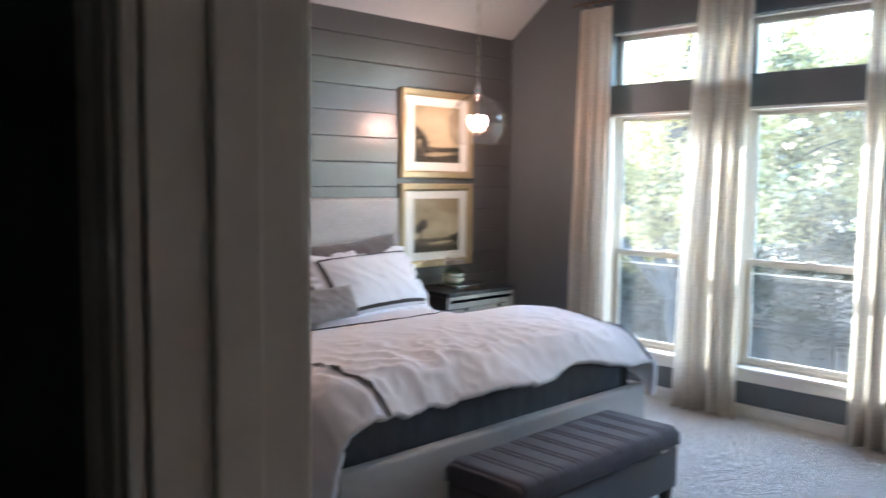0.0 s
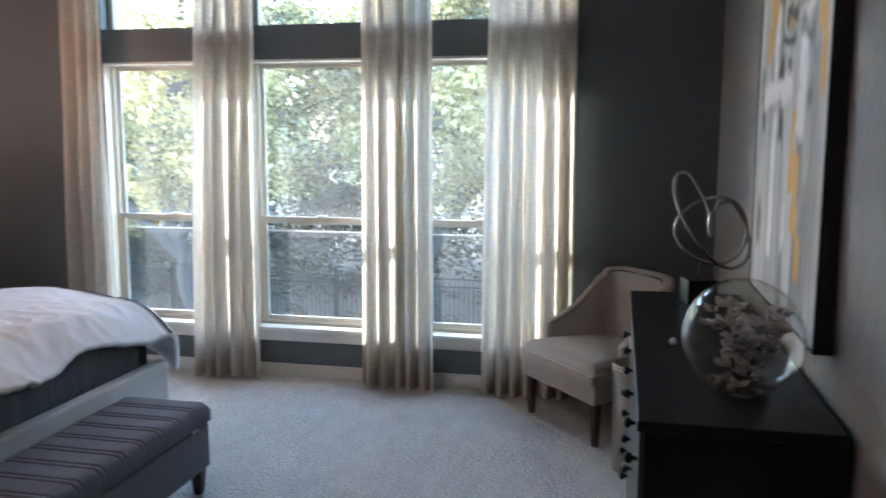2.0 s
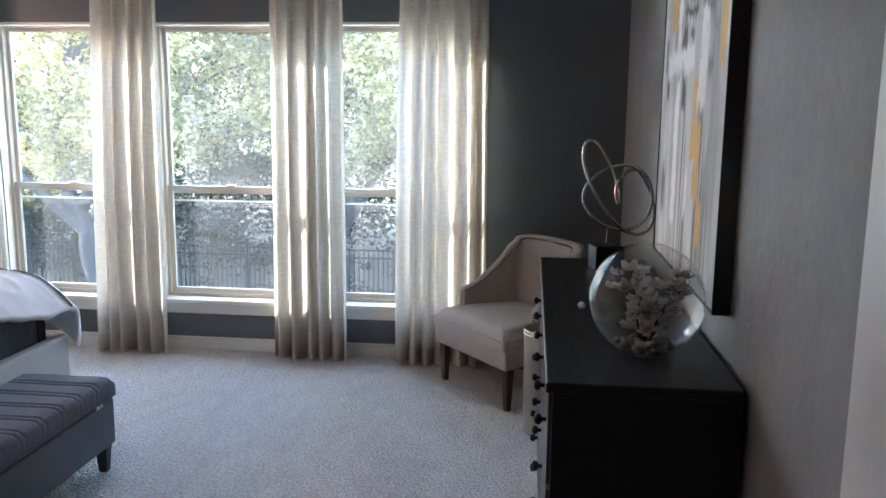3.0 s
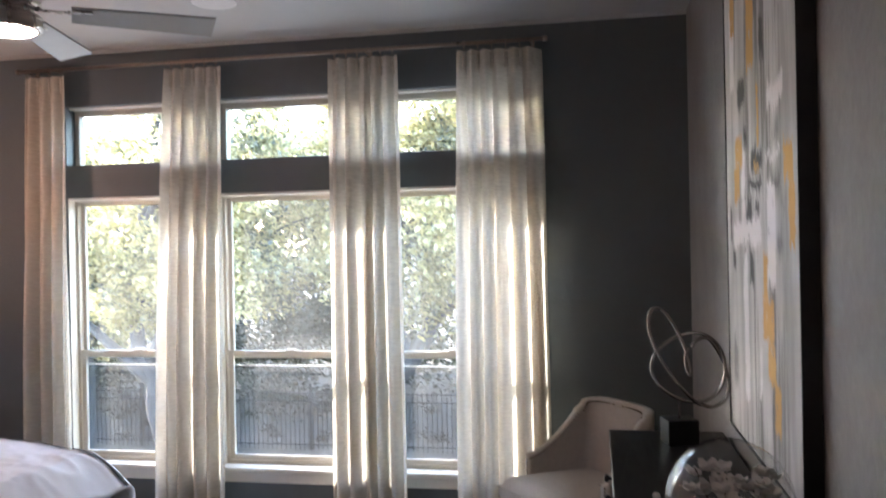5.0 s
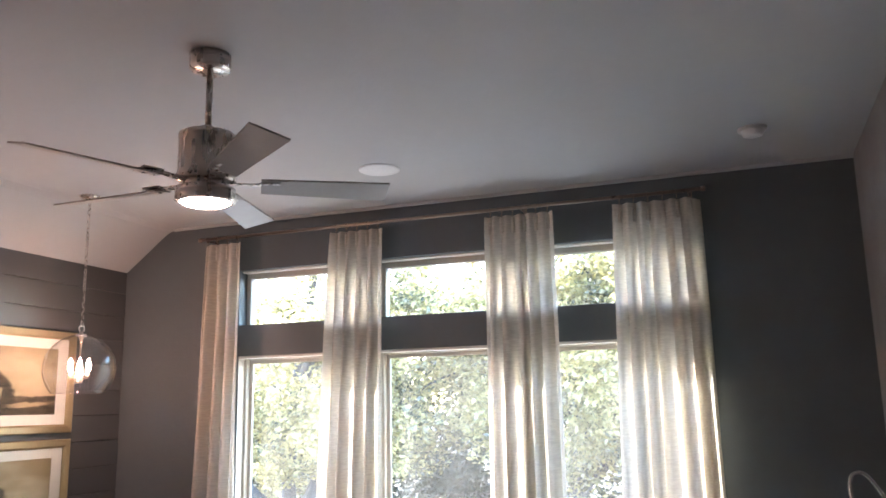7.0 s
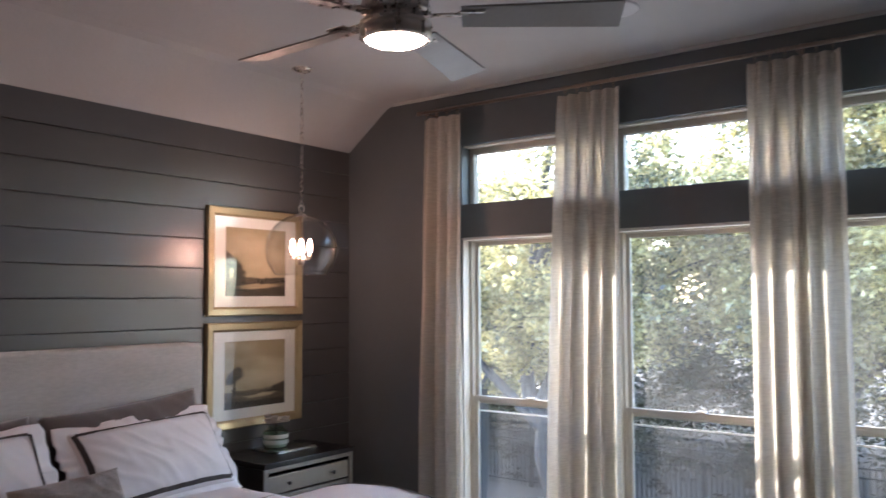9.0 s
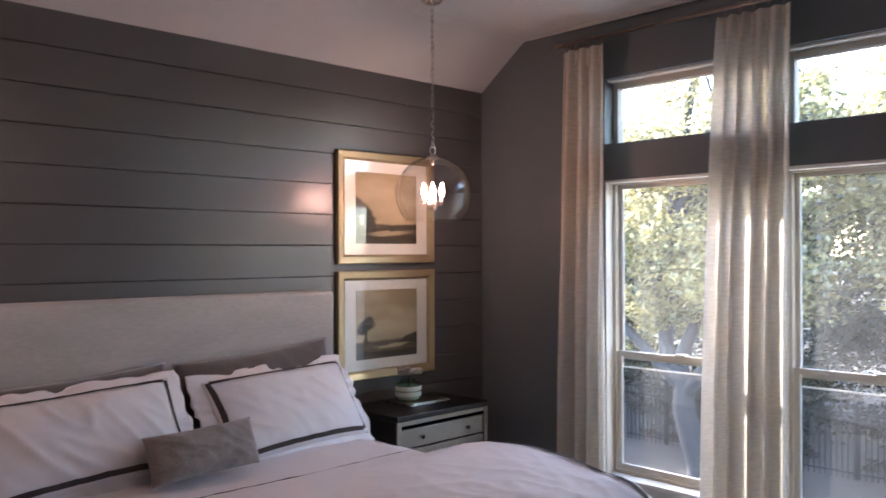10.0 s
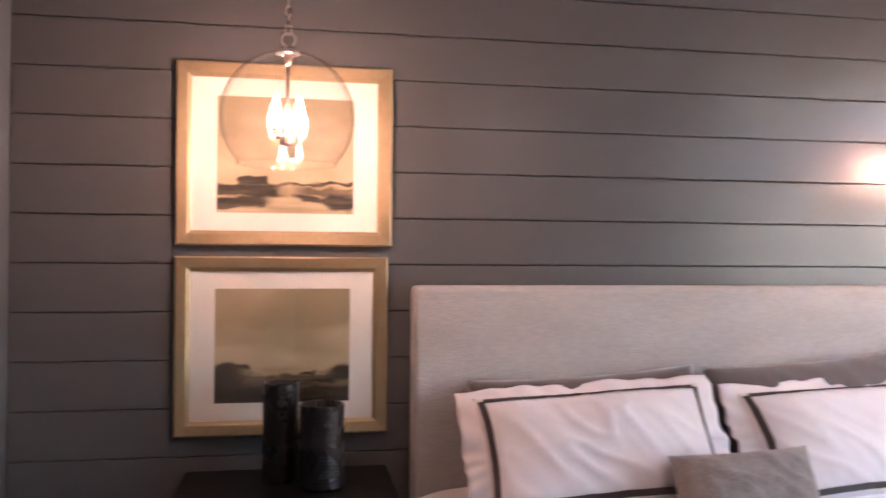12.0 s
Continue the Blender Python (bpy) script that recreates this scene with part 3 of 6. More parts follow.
def curtain(x0, x1, bottom0, bottom1, folds, seed, wall_end=0):
    """A pleated panel: pinched at the head, swinging out in soft folds."""
    rnd = random.Random(seed)
    ph = [rnd.uniform(-0.5, 0.5) for _ in range(folds + 2)]
    am = [rnd.uniform(0.55, 1.15) for _ in range(folds + 2)]
    z1 = 2.872

    def place(u, v, off=0.0):
        z = z1 * v + 0.008 * (1 - v)
        w = 1 - v
        a, b = x0 + (bottom0 - x0) * w ** 0.7, x1 + (bottom1 - x1) * w ** 0.7
        k = u * folds
        i = min(int(k), folds - 1)
        f = k - i
        f = f * f * (3 - 2 * f)
        phase = 2 * math.pi * (k + 0.55 * (ph[i] * (1 - f) + ph[i + 1] * f) * min(1, 0.45 + 2.5 * w) + 0.10 * noise.noise((u * 2.0, v * 1.1, seed)) * w)
        amp = 0.068 * (am[i] * (1 - f) + am[i + 1] * f) * (0.34 + 0.66 * min(1, 1.5 * w))
        amp *= 1 + 0.18 * noise.noise((u * 3, v * 1.4, seed))
        # folds round towards the room, tight where they turn back
        soft = math.cos(phase) + 0.22 * math.cos(2 * phase + 0.5 * ph[i]) * min(1, 2 * w)
        tight = 1 - 2 * (1 - abs(math.cos(phase / 2))) ** 0.8
        y = -amp * (0.45 * soft + 0.55 * tight)
        x = a + (b - a) * u + 0.55 * (b - a) / folds * 0.28 * math.sin(phase) * min(1, 2 * w) + 0.012 * noise.noise((u * 2.1, v * 1.3, seed + 7)) * w
        y += 0.004 * noise.noise((x * 14, z * 0.9, seed))
        y = max(min(y, 0.085), -0.09)
        # the outer edge of an end panel returns to the wall
        e = max(0, ((1 - u) if wall_end < 0 else u) - 0.90) / 0.10 if wall_end else 0
        y += (0.085 - y) * e * e * (3 - 2 * e)
        return Vector((x, y - off, z + 0.004 * math.sin(k * 5 + seed) * w))

    c = thing("curtain", pose(0, ROD_Y, 0), "cream linen pinch-pleat curtain panel, drawn aside", "curtain", "window curtains")
    part("cloth", sheet(folds * 24, 56, place), M_CURTAIN, c, smooth=True)
    part("hem", sheet(folds * 24, 4, lambda u, v: place(u, v * 0.036, 0.003)), M_CURTAIN, c, smooth=True)
    for i in range(folds):
        u = (i + 0.5) / folds
        x = x0 + (x1 - x0) * u
        ring = [(x + 0.003 * math.sin(3 * i), 0.018 * math.cos(t * math.pi / 7), ROD_Z - 0.004 + 0.018 * math.sin(t * math.pi / 7)) for t in range(14)]
        bm = tube(ring, 0.0022, 6, True)
        tube([(x, 0, ROD_Z - 0.022), (x, 0.0, 2.862)], 0.002, 6, bm=bm)
        part("ring", bm, M_ROD, c)
        p0 = place(u, 0.985)
        pleat = [p0 + Vector((dx, -0.012 - 0.010 * (1 - abs(dx) / 0.014), dz)) for dx in (-0.012, 0, 0.012) for dz in (-0.07, 0.028)]
        bm = bmesh.new()
        vs = [bm.verts.new(q) for q in pleat]
        bm.faces.new((vs[0], vs[2], vs[3], vs[1]))
        bm.faces.new((vs[2], vs[4], vs[5], vs[3]))
        part("pleat", bm, M_CURTAIN, c)


curtain(0.755, 1.085, 0.68, 1.10, 4, 3, -1)
curtain(1.785, 2.165, 1.69, 2.145, 5, 11)
curtain(2.865, 3.300, 2.83, 3.325, 6, 23)
curtain(3.660, 4.155, 3.63, 4.19, 6, 31, 1)

# ---- ceiling fittings ----
fan = thing("ceiling_fan", pose(2.505, -2.455, TOP), "brushed nickel ceiling fan with five silver blades, light on", "ceiling fan")
part("canopy", lathe([(0, 0), (0.078, 0), (0.078, -0.022), (0.075, -0.026), (0.078, -0.030), (0.078, -0.052), (0.074, -0.058), (0, -0.058)], 40), M_NICKEL, fan, smooth=True)
part("downrod", lathe([(0.0, -0.05), (0.0125, -0.05), (0.0125, -0.30), (0, -0.30)], 20), M_NICKEL, fan, smooth=True)
part("coupling", lathe([(0, -0.285), (0.026, -0.285), (0.030, -0.29), (0.030, -0.32), (0, -0.32)], 24), M_NICKEL, fan, smooth=True)
part("motor_housing", lathe([(0, -0.315), (0.098, -0.315), (0.106, -0.322), (0.106, -0.335), (0.104, -0.338), (0.104, -0.470), (0.107, -0.474), (0.107, -0.492), (0.10, -0.50), (0, -0.50)], 48), M_NICKEL, fan, smooth=True)
part("light_ring", lathe([(0, -0.525), (0.100, -0.525), (0.110, -0.529), (0.110, -0.540), (0.106, -0.543), (0.110, -0.548), (0.110, -0.576), (0.096, -0.582), (0.093, -0.570), (0, -0.570)], 48), M_NICKEL, fan, smooth=True)
part("neck", lathe([(0, -0.495), (0.085, -0.495), (0.085, -0.53), (0, -0.53)], 40), M_NICKEL, fan, smooth=True)
part("diffuser", lathe([(0.0, -0.592), (0.05, -0.590), (0.080, -0.585), (0.0925, -0.577), (0.0925, -0.571), (0, -0.571)], 40), M_DIFFUSER, fan, "glowing frosted light diffuser", smooth=True)


def blade_mesh():
    own = bmesh.new()
    out = []
    for i in range(13):
        s = i / 12
        r = 0.20 + s * 0.48
        w = 0.052 + 0.016 * s
        tilt = radians(-14)
        out.append([own.verts.new((r, y * math.cos(tilt), y * math.sin(tilt) + dz)) for y, dz in ((-w, 0.0), (w, 0.0), (w, 0.006), (-w, 0.006))])
    for a, b in zip(out, out[1:]):
        for k in range(4):
            own.faces.new((a[k], a[(k + 1) % 4], b[(k + 1) % 4], b[k]))
    own.faces.new(out[0][::-1])
    own.faces.new(out[-1])
    bmesh.ops.bevel(own, geom=[e for e in own.edges if len(e.link_faces) == 2 and e.calc_face_angle() > 1], offset=0.002, segments=1, affect="EDGES")
    bmesh.ops.recalc_face_normals(own, faces=own.faces[:])
    return own


for k in range(5):
    turn = pose(0, 0, -0.512, 0, 0, 34 + 72 * k)
    b = part("blade", blade_mesh(), M_BLADE, fan, "silver fan blade", at=turn)
    bm = box(0.08, 0.23, -0.018, 0.018, 0.005, 0.011, 0.002)
    box(0.19, 0.27, -0.035, 0.035, 0.007, 0.012, 0.002, bm=bm)
    part("blade_arm", bm, M_NICKEL, b, at=pose(0, 0, 0, 6, 0, 0))

tagged(mesh_object("ceiling_speaker", lathe([(0, -0.006), (0.10, -0.006), (0.112, -0.007), (0.118, -0.004), (0.118, 0), (0, 0)], 40), M_WHITE, smooth=True),
       "round flush white ceiling speaker grille", "speaker").matrix_world = pose(2.455, -0.80, TOP)
smoke = thing("smoke_detector", pose(4.455, -0.70, TOP), "round white smoke detector on the ceiling", "smoke detector")
part("base", lathe([(0, 0), (0.070, 0), (0.070, -0.012), (0.066, -0.016), (0, -0.016)], 32), M_WHITE, smoke, smooth=True)
part("cover", lathe([(0, -0.042), (0.035, -0.042), (0.050, -0.036), (0.055, -0.018), (0.058, -0.014), (0, -0.014)], 32), M_WHITE, smoke, smooth=True)


def pendant(x, y):
    p = thing("pendant_lamp", pose(x, y, TOP), "clear glass globe pendant with four lit candle bulbs", "pendant lamp", "bedside pendants")
    part("canopy", lathe([(0, 0), (0.062, 0), (0.060, -0.008), (0.035, -0.022), (0.012, -0.028), (0, -0.03)], 32), M_NICKEL, p, smooth=True)
    bm = None
    z = -0.03
    i = 0
    while z > -0.795:
        c, s = (1, 0) if i % 2 else (0, 1)
        pts = [(0.0085 * math.cos(t * math.pi / 5) * c, 0.0085 * math.cos(t * math.pi / 5) * s, z - 0.016 + 0.018 * math.sin(t * math.pi / 5)) for t in range(10)]
        bm = tube(pts, 0.0022, 5, True, bm=bm)
        z -= 0.029
        i += 1
    part("chain", bm, M_NICKEL, p)
    part("loop", tube([(0, 0.021 * math.cos(t * math.pi / 10), -0.830 + 0.021 * math.sin(t * math.pi / 10)) for t in range(20)], 0.0035, 8, True), M_NICKEL, p, smooth=True)
    part("cap", lathe([(0, -0.848), (0.012, -0.849), (0.014, -0.860), (0.032, -0.864), (0.036, -0.872), (0.036, -0.875), (0, -0.875)], 28), M_NICKEL, p, smooth=True)
    R, zc = 0.206, -1.071
    prof = [(R * math.sin(a), zc + R * math.cos(a)) for a in [radians(10 + d * (133 - 10) / 34) for d in range(35)]]
    prof += [(prof[-1][0] + 0.003, prof[-1][1] - 0.003), (prof[-1][0] - 0.001, prof[-1][1] - 0.005), (prof[-1][0] - 0.004, prof[-1][1])]
    part("globe", lathe(prof, 56), M_GLOBE, p, "clear glass globe open at the bottom", smooth=True)
    part("stem", lathe([(0, -0.87), (0.0055, -0.87), (0.0055, -1.12), (0.02, -1.122), (0.022, -1.128), (0.022, -1.150), (0.018, -1.156), (0, -1.158)], 20), M_BRASS, p, smooth=True)
    part("stem_cone", lathe([(0, -0.875), (0.018, -0.875), (0.006, -0.912), (0, -0.912)], 20), M_BRASS, p, smooth=True)
    for k in range(4):
        a = radians(45 + 90 * k)
        dx, dy = math.cos(a) * 0.050, math.sin(a) * 0.050
        part("arm", tube([(0, 0, -1.128), (dx, dy, -1.128), (dx, dy, -1.11)], 0.0045, 8), M_BRASS, p)
        part("candle_sleeve", lathe([(0, 0), (0.013, 0), (0.013, 0.008), (0.009, 0.012), (0.009, 0.032), (0, 0.032)], 14), M_BRASS, p, smooth=True, at=pose(dx, dy, -1.115))
        part("bulb", lathe([(0, 0), (0.007, 0.0), (0.0105, 0.013), (0.0130, 0.028), (0.0110, 0.046), (0.0058, 0.063), (0.002, 0.075), (0, 0.077)], 14), M_BULB, p, "lit candle bulb", smooth=True, at=pose(dx, dy, -1.085))


pendant(0.56, -1.0)
pendant(0.56, -3.905)


# ---- pictures over the nightstands ----
def print_material(name, seed, half, shapes):
    """Sepia landscape print: an ochre sky and washes of land over it: (round, tone, centre, half sizes, lean, softness)."""
    m = bpy.data.materials.new(name)
    m.use_nodes = True
    n, l = m.node_tree.nodes, m.node_tree.links
    b = n["Principled BSDF"]
    b.inputs["Roughness"].default_value = 0.7
    co = n.new("ShaderNodeTexCoord")
    mp = n.new("ShaderNodeMapping")
    mp.inputs["Location"].default_value = (seed, seed * 1.7, 0)
    l.new(co.outputs["Object"], mp.inputs[0])
    sep = n.new("ShaderNodeSeparateXYZ")
    l.new(co.outputs["Object"], sep.inputs[0])

    def nz(scale, stretch):
        a = n.new("ShaderNodeMapping")
        a.inputs["Scale"].default_value = stretch
        l.new(mp.outputs[0], a.inputs[0])
        b2 = n.new("ShaderNodeTexNoise")
        b2.inputs["Scale"].default_value = scale
        b2.inputs["Detail"].default_value = 5
        l.new(a.outputs[0], b2.inputs["Vector"])
        return b2.outputs[0]

    def op(kind, a, b2, c=None):
        o = n.new("ShaderNodeMath")
        o.operation = kind
        for i, v in enumerate((a, b2, c)):
            if v is None:
                continue
            if isinstance(v, (int, float)):
                o.inputs[i].default_value = v
            else:
                l.new(v, o.inputs[i])
        return o.outputs[0]

    def mixc(f, c1, c2):
        o = n.new("ShaderNodeMix")
        o.data_type = "RGBA"
        for i, v in ((0, f), (6, c1), (7, c2)):
            if isinstance(v, tuple):
                o.inputs[i].default_value = (*v, 1)
            else:
                l.new(v, o.inputs[i])
        return o.outputs[2]

    def step(v, a, b2):
        o = n.new("ShaderNodeMapRange")
        o.inputs[1].default_value, o.inputs[2].default_value = a, b2
        l.new(v, o.inputs[0])
        return o.outputs[0]

    # coordinates across the print from -1 to 1, torn a little so that washes get brushed edges
    y = op("DIVIDE", sep.outputs[1], half[0])
    z = op("DIVIDE", sep.outputs[2], half[1])
    y = op("ADD", y, op("MULTIPLY", op("SUBTRACT", nz(26, (1, 1, 1.6)), 0.5), 0.22))
    z = op("ADD", z, op("MULTIPLY", op("SUBTRACT", nz(34, (1, 0.6, 1)), 0.5), 0.17))
    clouds = step(op("ADD", nz(5, (1, 0.5, 1.4)), op("MULTIPLY", z, 0.16)), 0.36, 0.66)
    col = mixc(clouds, (0.52, 0.43, 0.29), (0.33, 0.26, 0.15))
    strokes = step(nz(16, (1, 0.3, 3.0)), 0.36, 0.66)
    tones = {"dark": ((0.020, 0.016, 0.011), (0.07, 0.055, 0.035)), "mid": ((0.08, 0.062, 0.040), (0.19, 0.145, 0.085)), "light": ((0.36, 0.28, 0.165), (0.50, 0.41, 0.26))}
    for round_, tone, cy, cz, hy, hz, lean, soft in shapes:
        dy = op("DIVIDE", op("SUBTRACT", y, cy), hy)
        dz = op("DIVIDE", op("SUBTRACT", op("MULTIPLY_ADD", y, -lean, z), cz - lean * cy), hz)
        if round_:
            d = op("SQRT", op("ADD", op("MULTIPLY", dy, dy), op("MULTIPLY", dz, dz)), 0)
        else:
            d = op("MAXIMUM", op("ABSOLUTE", dy, 0), op("ABSOLUTE", dz, 0))
        col = mixc(step(d, 1 + soft, 1 - soft), col, mixc(strokes, *tones[tone]))
    l.new(col, b.inputs["Base Color"])
    return m


def picture(y0, y1, z0, z1, seed, shapes, label):
    cy, cz = (y0 + y1) / 2, (z0 + z1) / 2
    w, h = (y1 - y0) / 2, (z1 - z0) / 2
    p = thing("picture_frame", pose(0.002, cy, cz), label, "framed print", "prints over the nightstands")
    t = 0.055
    d = 0.030
    bm = bmesh.new()
    prof = [(0, 0.0), (0, d - 0.004), (0.006, d), (t - 0.014, d - 0.004), (t - 0.004, d - 0.010), (t, d - 0.012), (t, 0.008)]
    rings = []
    for off, x in prof:
        rings.append([bm.verts.new((x, sy * (w - off), sz * (h - off))) for sy, sz in ((-1, -1), (1, -1), (1, 1), (-1, 1))])
    for a, b in zip(rings, rings[1:]):
        for k in range(4):
            bm.faces.new((a[k], a[(k + 1) % 4], b[(k + 1) % 4], b[k]))
    bmesh.ops.recalc_face_normals(bm, faces=bm.faces[:])
    part("frame", bm, M_GOLD, p, "brushed gold picture frame")
    part("backing", box(0.001, 0.008, -w + 0.004, w - 0.004, -h + 0.004, h - 0.004), M_FRAME_BACK, p)
    iw, ih = w * 0.635, h * 0.64
    mw, mh = w - t + 0.002, h - t + 0.002
    bm = box(0.009, 0.012, -mw, -iw, -mh, mh)
    box(0.009, 0.012, iw, mw, -mh, mh, bm=bm)
    box(0.009, 0.012, -iw, iw, ih, mh, bm=bm)
    box(0.009, 0.012, -iw, iw, -mh, -ih, bm=bm)
    part("mat_board", bm, M_MAT, p, "white mat board")
    part("print", box(0.0085, 0.0095, -iw, iw, -ih, ih), print_material("sepia_print", seed, (iw, ih), shapes), p, "sepia landscape print")
    part("glazing", box(0.0145, 0.0165, -mw, mw, -mh, mh), M_PRINTGLASS, p)


picture(-1.25, -0.483, 1.592, 2.260, 1.3,
        [(0, "mid", 0, -0.80, 1.3, 0.34, -0.06, 0.12), (1, "dark", -0.95, -0.30, 0.62, 0.58, -0.45, 0.10), (0, "dark", 0.55, -0.52, 0.60, 0.08, 0.05, 0.3), (0, "dark", 0, -0.92, 1.3, 0.16, 0.0, 0.3),
         (1, "light", 0.10, -0.70, 0.62, 0.07, 0.05, 0.3), (0, "light", -0.80, -0.34, 0.05, 0.12, 0, 0.4)],
        "gold framed sepia print of a barn on a hill")
picture(-1.25, -0.483, 0.905, 1.550, 4.1,
        [(0, "mid", 0, -0.78, 1.3, 0.30, 0.02, 0.10), (1, "dark", -0.66, -0.02, 0.26, 0.15, 0.0, 0.25), (1, "dark", -0.56, 0.10, 0.14, 0.12, 0, 0.3), (1, "dark", -0.82, -0.18, 0.14, 0.10, 0, 0.3), (0, "dark", -0.68, -0.34, 0.04, 0.28, 0, 0.3),
         (1, "dark", 0.86, -0.50, 0.46, 0.16, 0.20, 0.12), (1, "light", 0.20, -0.66, 0.50, 0.05, 0.06, 0.3), (0, "dark", 0, -0.93, 1.3, 0.15, -0.05, 0.3)],
        "gold framed sepia print of a lone tree by water")
picture(-4.311, -3.522, 1.592, 2.266, 7.7,
        [(0, "light", 0, -0.76, 1.3, 0.26, 0.0, 0.06), (0, "dark", -0.58, -0.60, 0.50, 0.10, 0.0, 0.2), (0, "dark", -0.72, -0.82, 0.48, 0.10, 0.12, 0.2), (0, "dark", -0.47, -0.43, 0.22, 0.075, 0, 0.12),
         (0, "mid", 0.62, -0.62, 0.45, 0.07, -0.04, 0.3), (1, "dark", 0.82, -0.80, 0.34, 0.13, -0.08, 0.2), (0, "dark", 0.74, -0.47, 0.30, 0.030, 0.03, 0.4), (0, "dark", 0.25, -0.50, 0.30, 0.018, 0, 0.6),
         (1, "dark", 0.36, -0.74, 0.26, 0.05, -0.25, 0.3)],
        "gold framed sepia print of a farm track")
picture(-4.311, -3.535, 0.893, 1.552, 9.2,
        [(0, "mid", 0, -0.76, 1.3, 0.27, 0.0, 0.14), (1, "dark", -0.80, -0.50, 0.28, 0.22, 0.0, 0.15), (1, "dark", -0.62, -0.44, 0.14, 0.12, 0, 0.2), (1, "dark", 0.92, -0.47, 0.30, 0.12, 0.20, 0.2),
         (0, "light", 0.05, -0.46, 0.50, 0.06, 0.02, 0.5), (0, "dark", 0.40, -0.50, 0.10, 0.025, 0, 0.4), (0, "dark", 0.60, -0.64, 0.22, 0.03, 0, 0.4), (0, "dark", 0, -0.90, 1.3, 0.17, 0, 0.2)],
        "gold framed sepia print of a misty moor")

# ---- bed ----
BED_Y = -2.396
bed = thing("bed", pose(0, BED_Y, 0), "king bed with oatmeal upholstered headboard and pale rails", "bed")
bm = box(0.002, 0.125, -1.05, 1.05, 0.05, 1.447, 0.022, 4)
part("headboard", bm, M_HEAD, bed, "oatmeal woven upholstered headboard", smooth=False)
for s in (-1, 1):
    part("side_rail", box(0.126, 2.13, s * 1.035 - 0.03, s * 1.035 + 0.03, 0.09, 0.455, 0.015, 3), M_RAIL, bed, "pale grey upholstered side rail")
part("foot_rail", box(2.131, 2.195, -1.065, 1.065, 0.09, 0.463, 0.016, 3), M_RAIL, bed, "pale grey upholstered foot rail")
for sx in (0.16, 2.12):
    for s in (-1, 1):
        part("leg", box(sx - 0.03, sx + 0.03, s * 0.98 - 0.03, s * 0.98 + 0.03, 0, 0.092, 0.006), M_DARKWOOD, bed)
part("slat_base", box(0.127, 2.13, -1.004, 1.004, 0.34, 0.40), M_DARKWOOD, bed)
mat_ob = tagged(mesh_object("mattress", box(0.13, 2.115, -0.995, 0.995, 0.402, 0.69, 0.03, 3), M_MATTRESS), "thick mattress with dark ribbed ticking on the bed", "mattress")
mat_ob.matrix_world = pose(0, BED_Y, 0)
for dx, dy in ((2.117, 0.985), (2.117, -0.985)):
    part("corner_piece", box(dx - 0.012, dx + 0.004, dy - 0.05, dy + 0.012, 0.41, 0.64, 0.004), M_MATTRESS_EDGE, mat_ob, "dark brown corner trim")


def top_height(x, y):
    """Height of the made bed, with soft waves."""
    z = 0.715 + 0.018 * noise.noise((x * 2.2, y * 2.0, 3.3)) + 0.007 * noise.noise((x * 8, y * 6, 1.2))
    return z


def sheet_place(u, v):
    x = 0.135 + u * 1.09
    s = -1.22 + v * 2.44
    y = max(-1.03, min(1.03, s))
    over = abs(s) - 1.03
    z = top_height(x, y) - 0.012
    edge = max(0, abs(s) - 0.90) / 0.13
    z -= 0.03 * min(edge, 1) ** 2
    if over > 0:
        z -= over
        y += math.copysign(0.012 + 0.012 * math.sin(9 * x + s), y)
    return Vector((x, y, z))


bed_sheet = tagged(mesh_object("bed_sheet", sheet(40, 90, sheet_place), M_SHEET, smooth=True), "smooth white flat sheet over the bed head", "sheet")
bed_sheet.matrix_world = pose(0, BED_Y, 0)


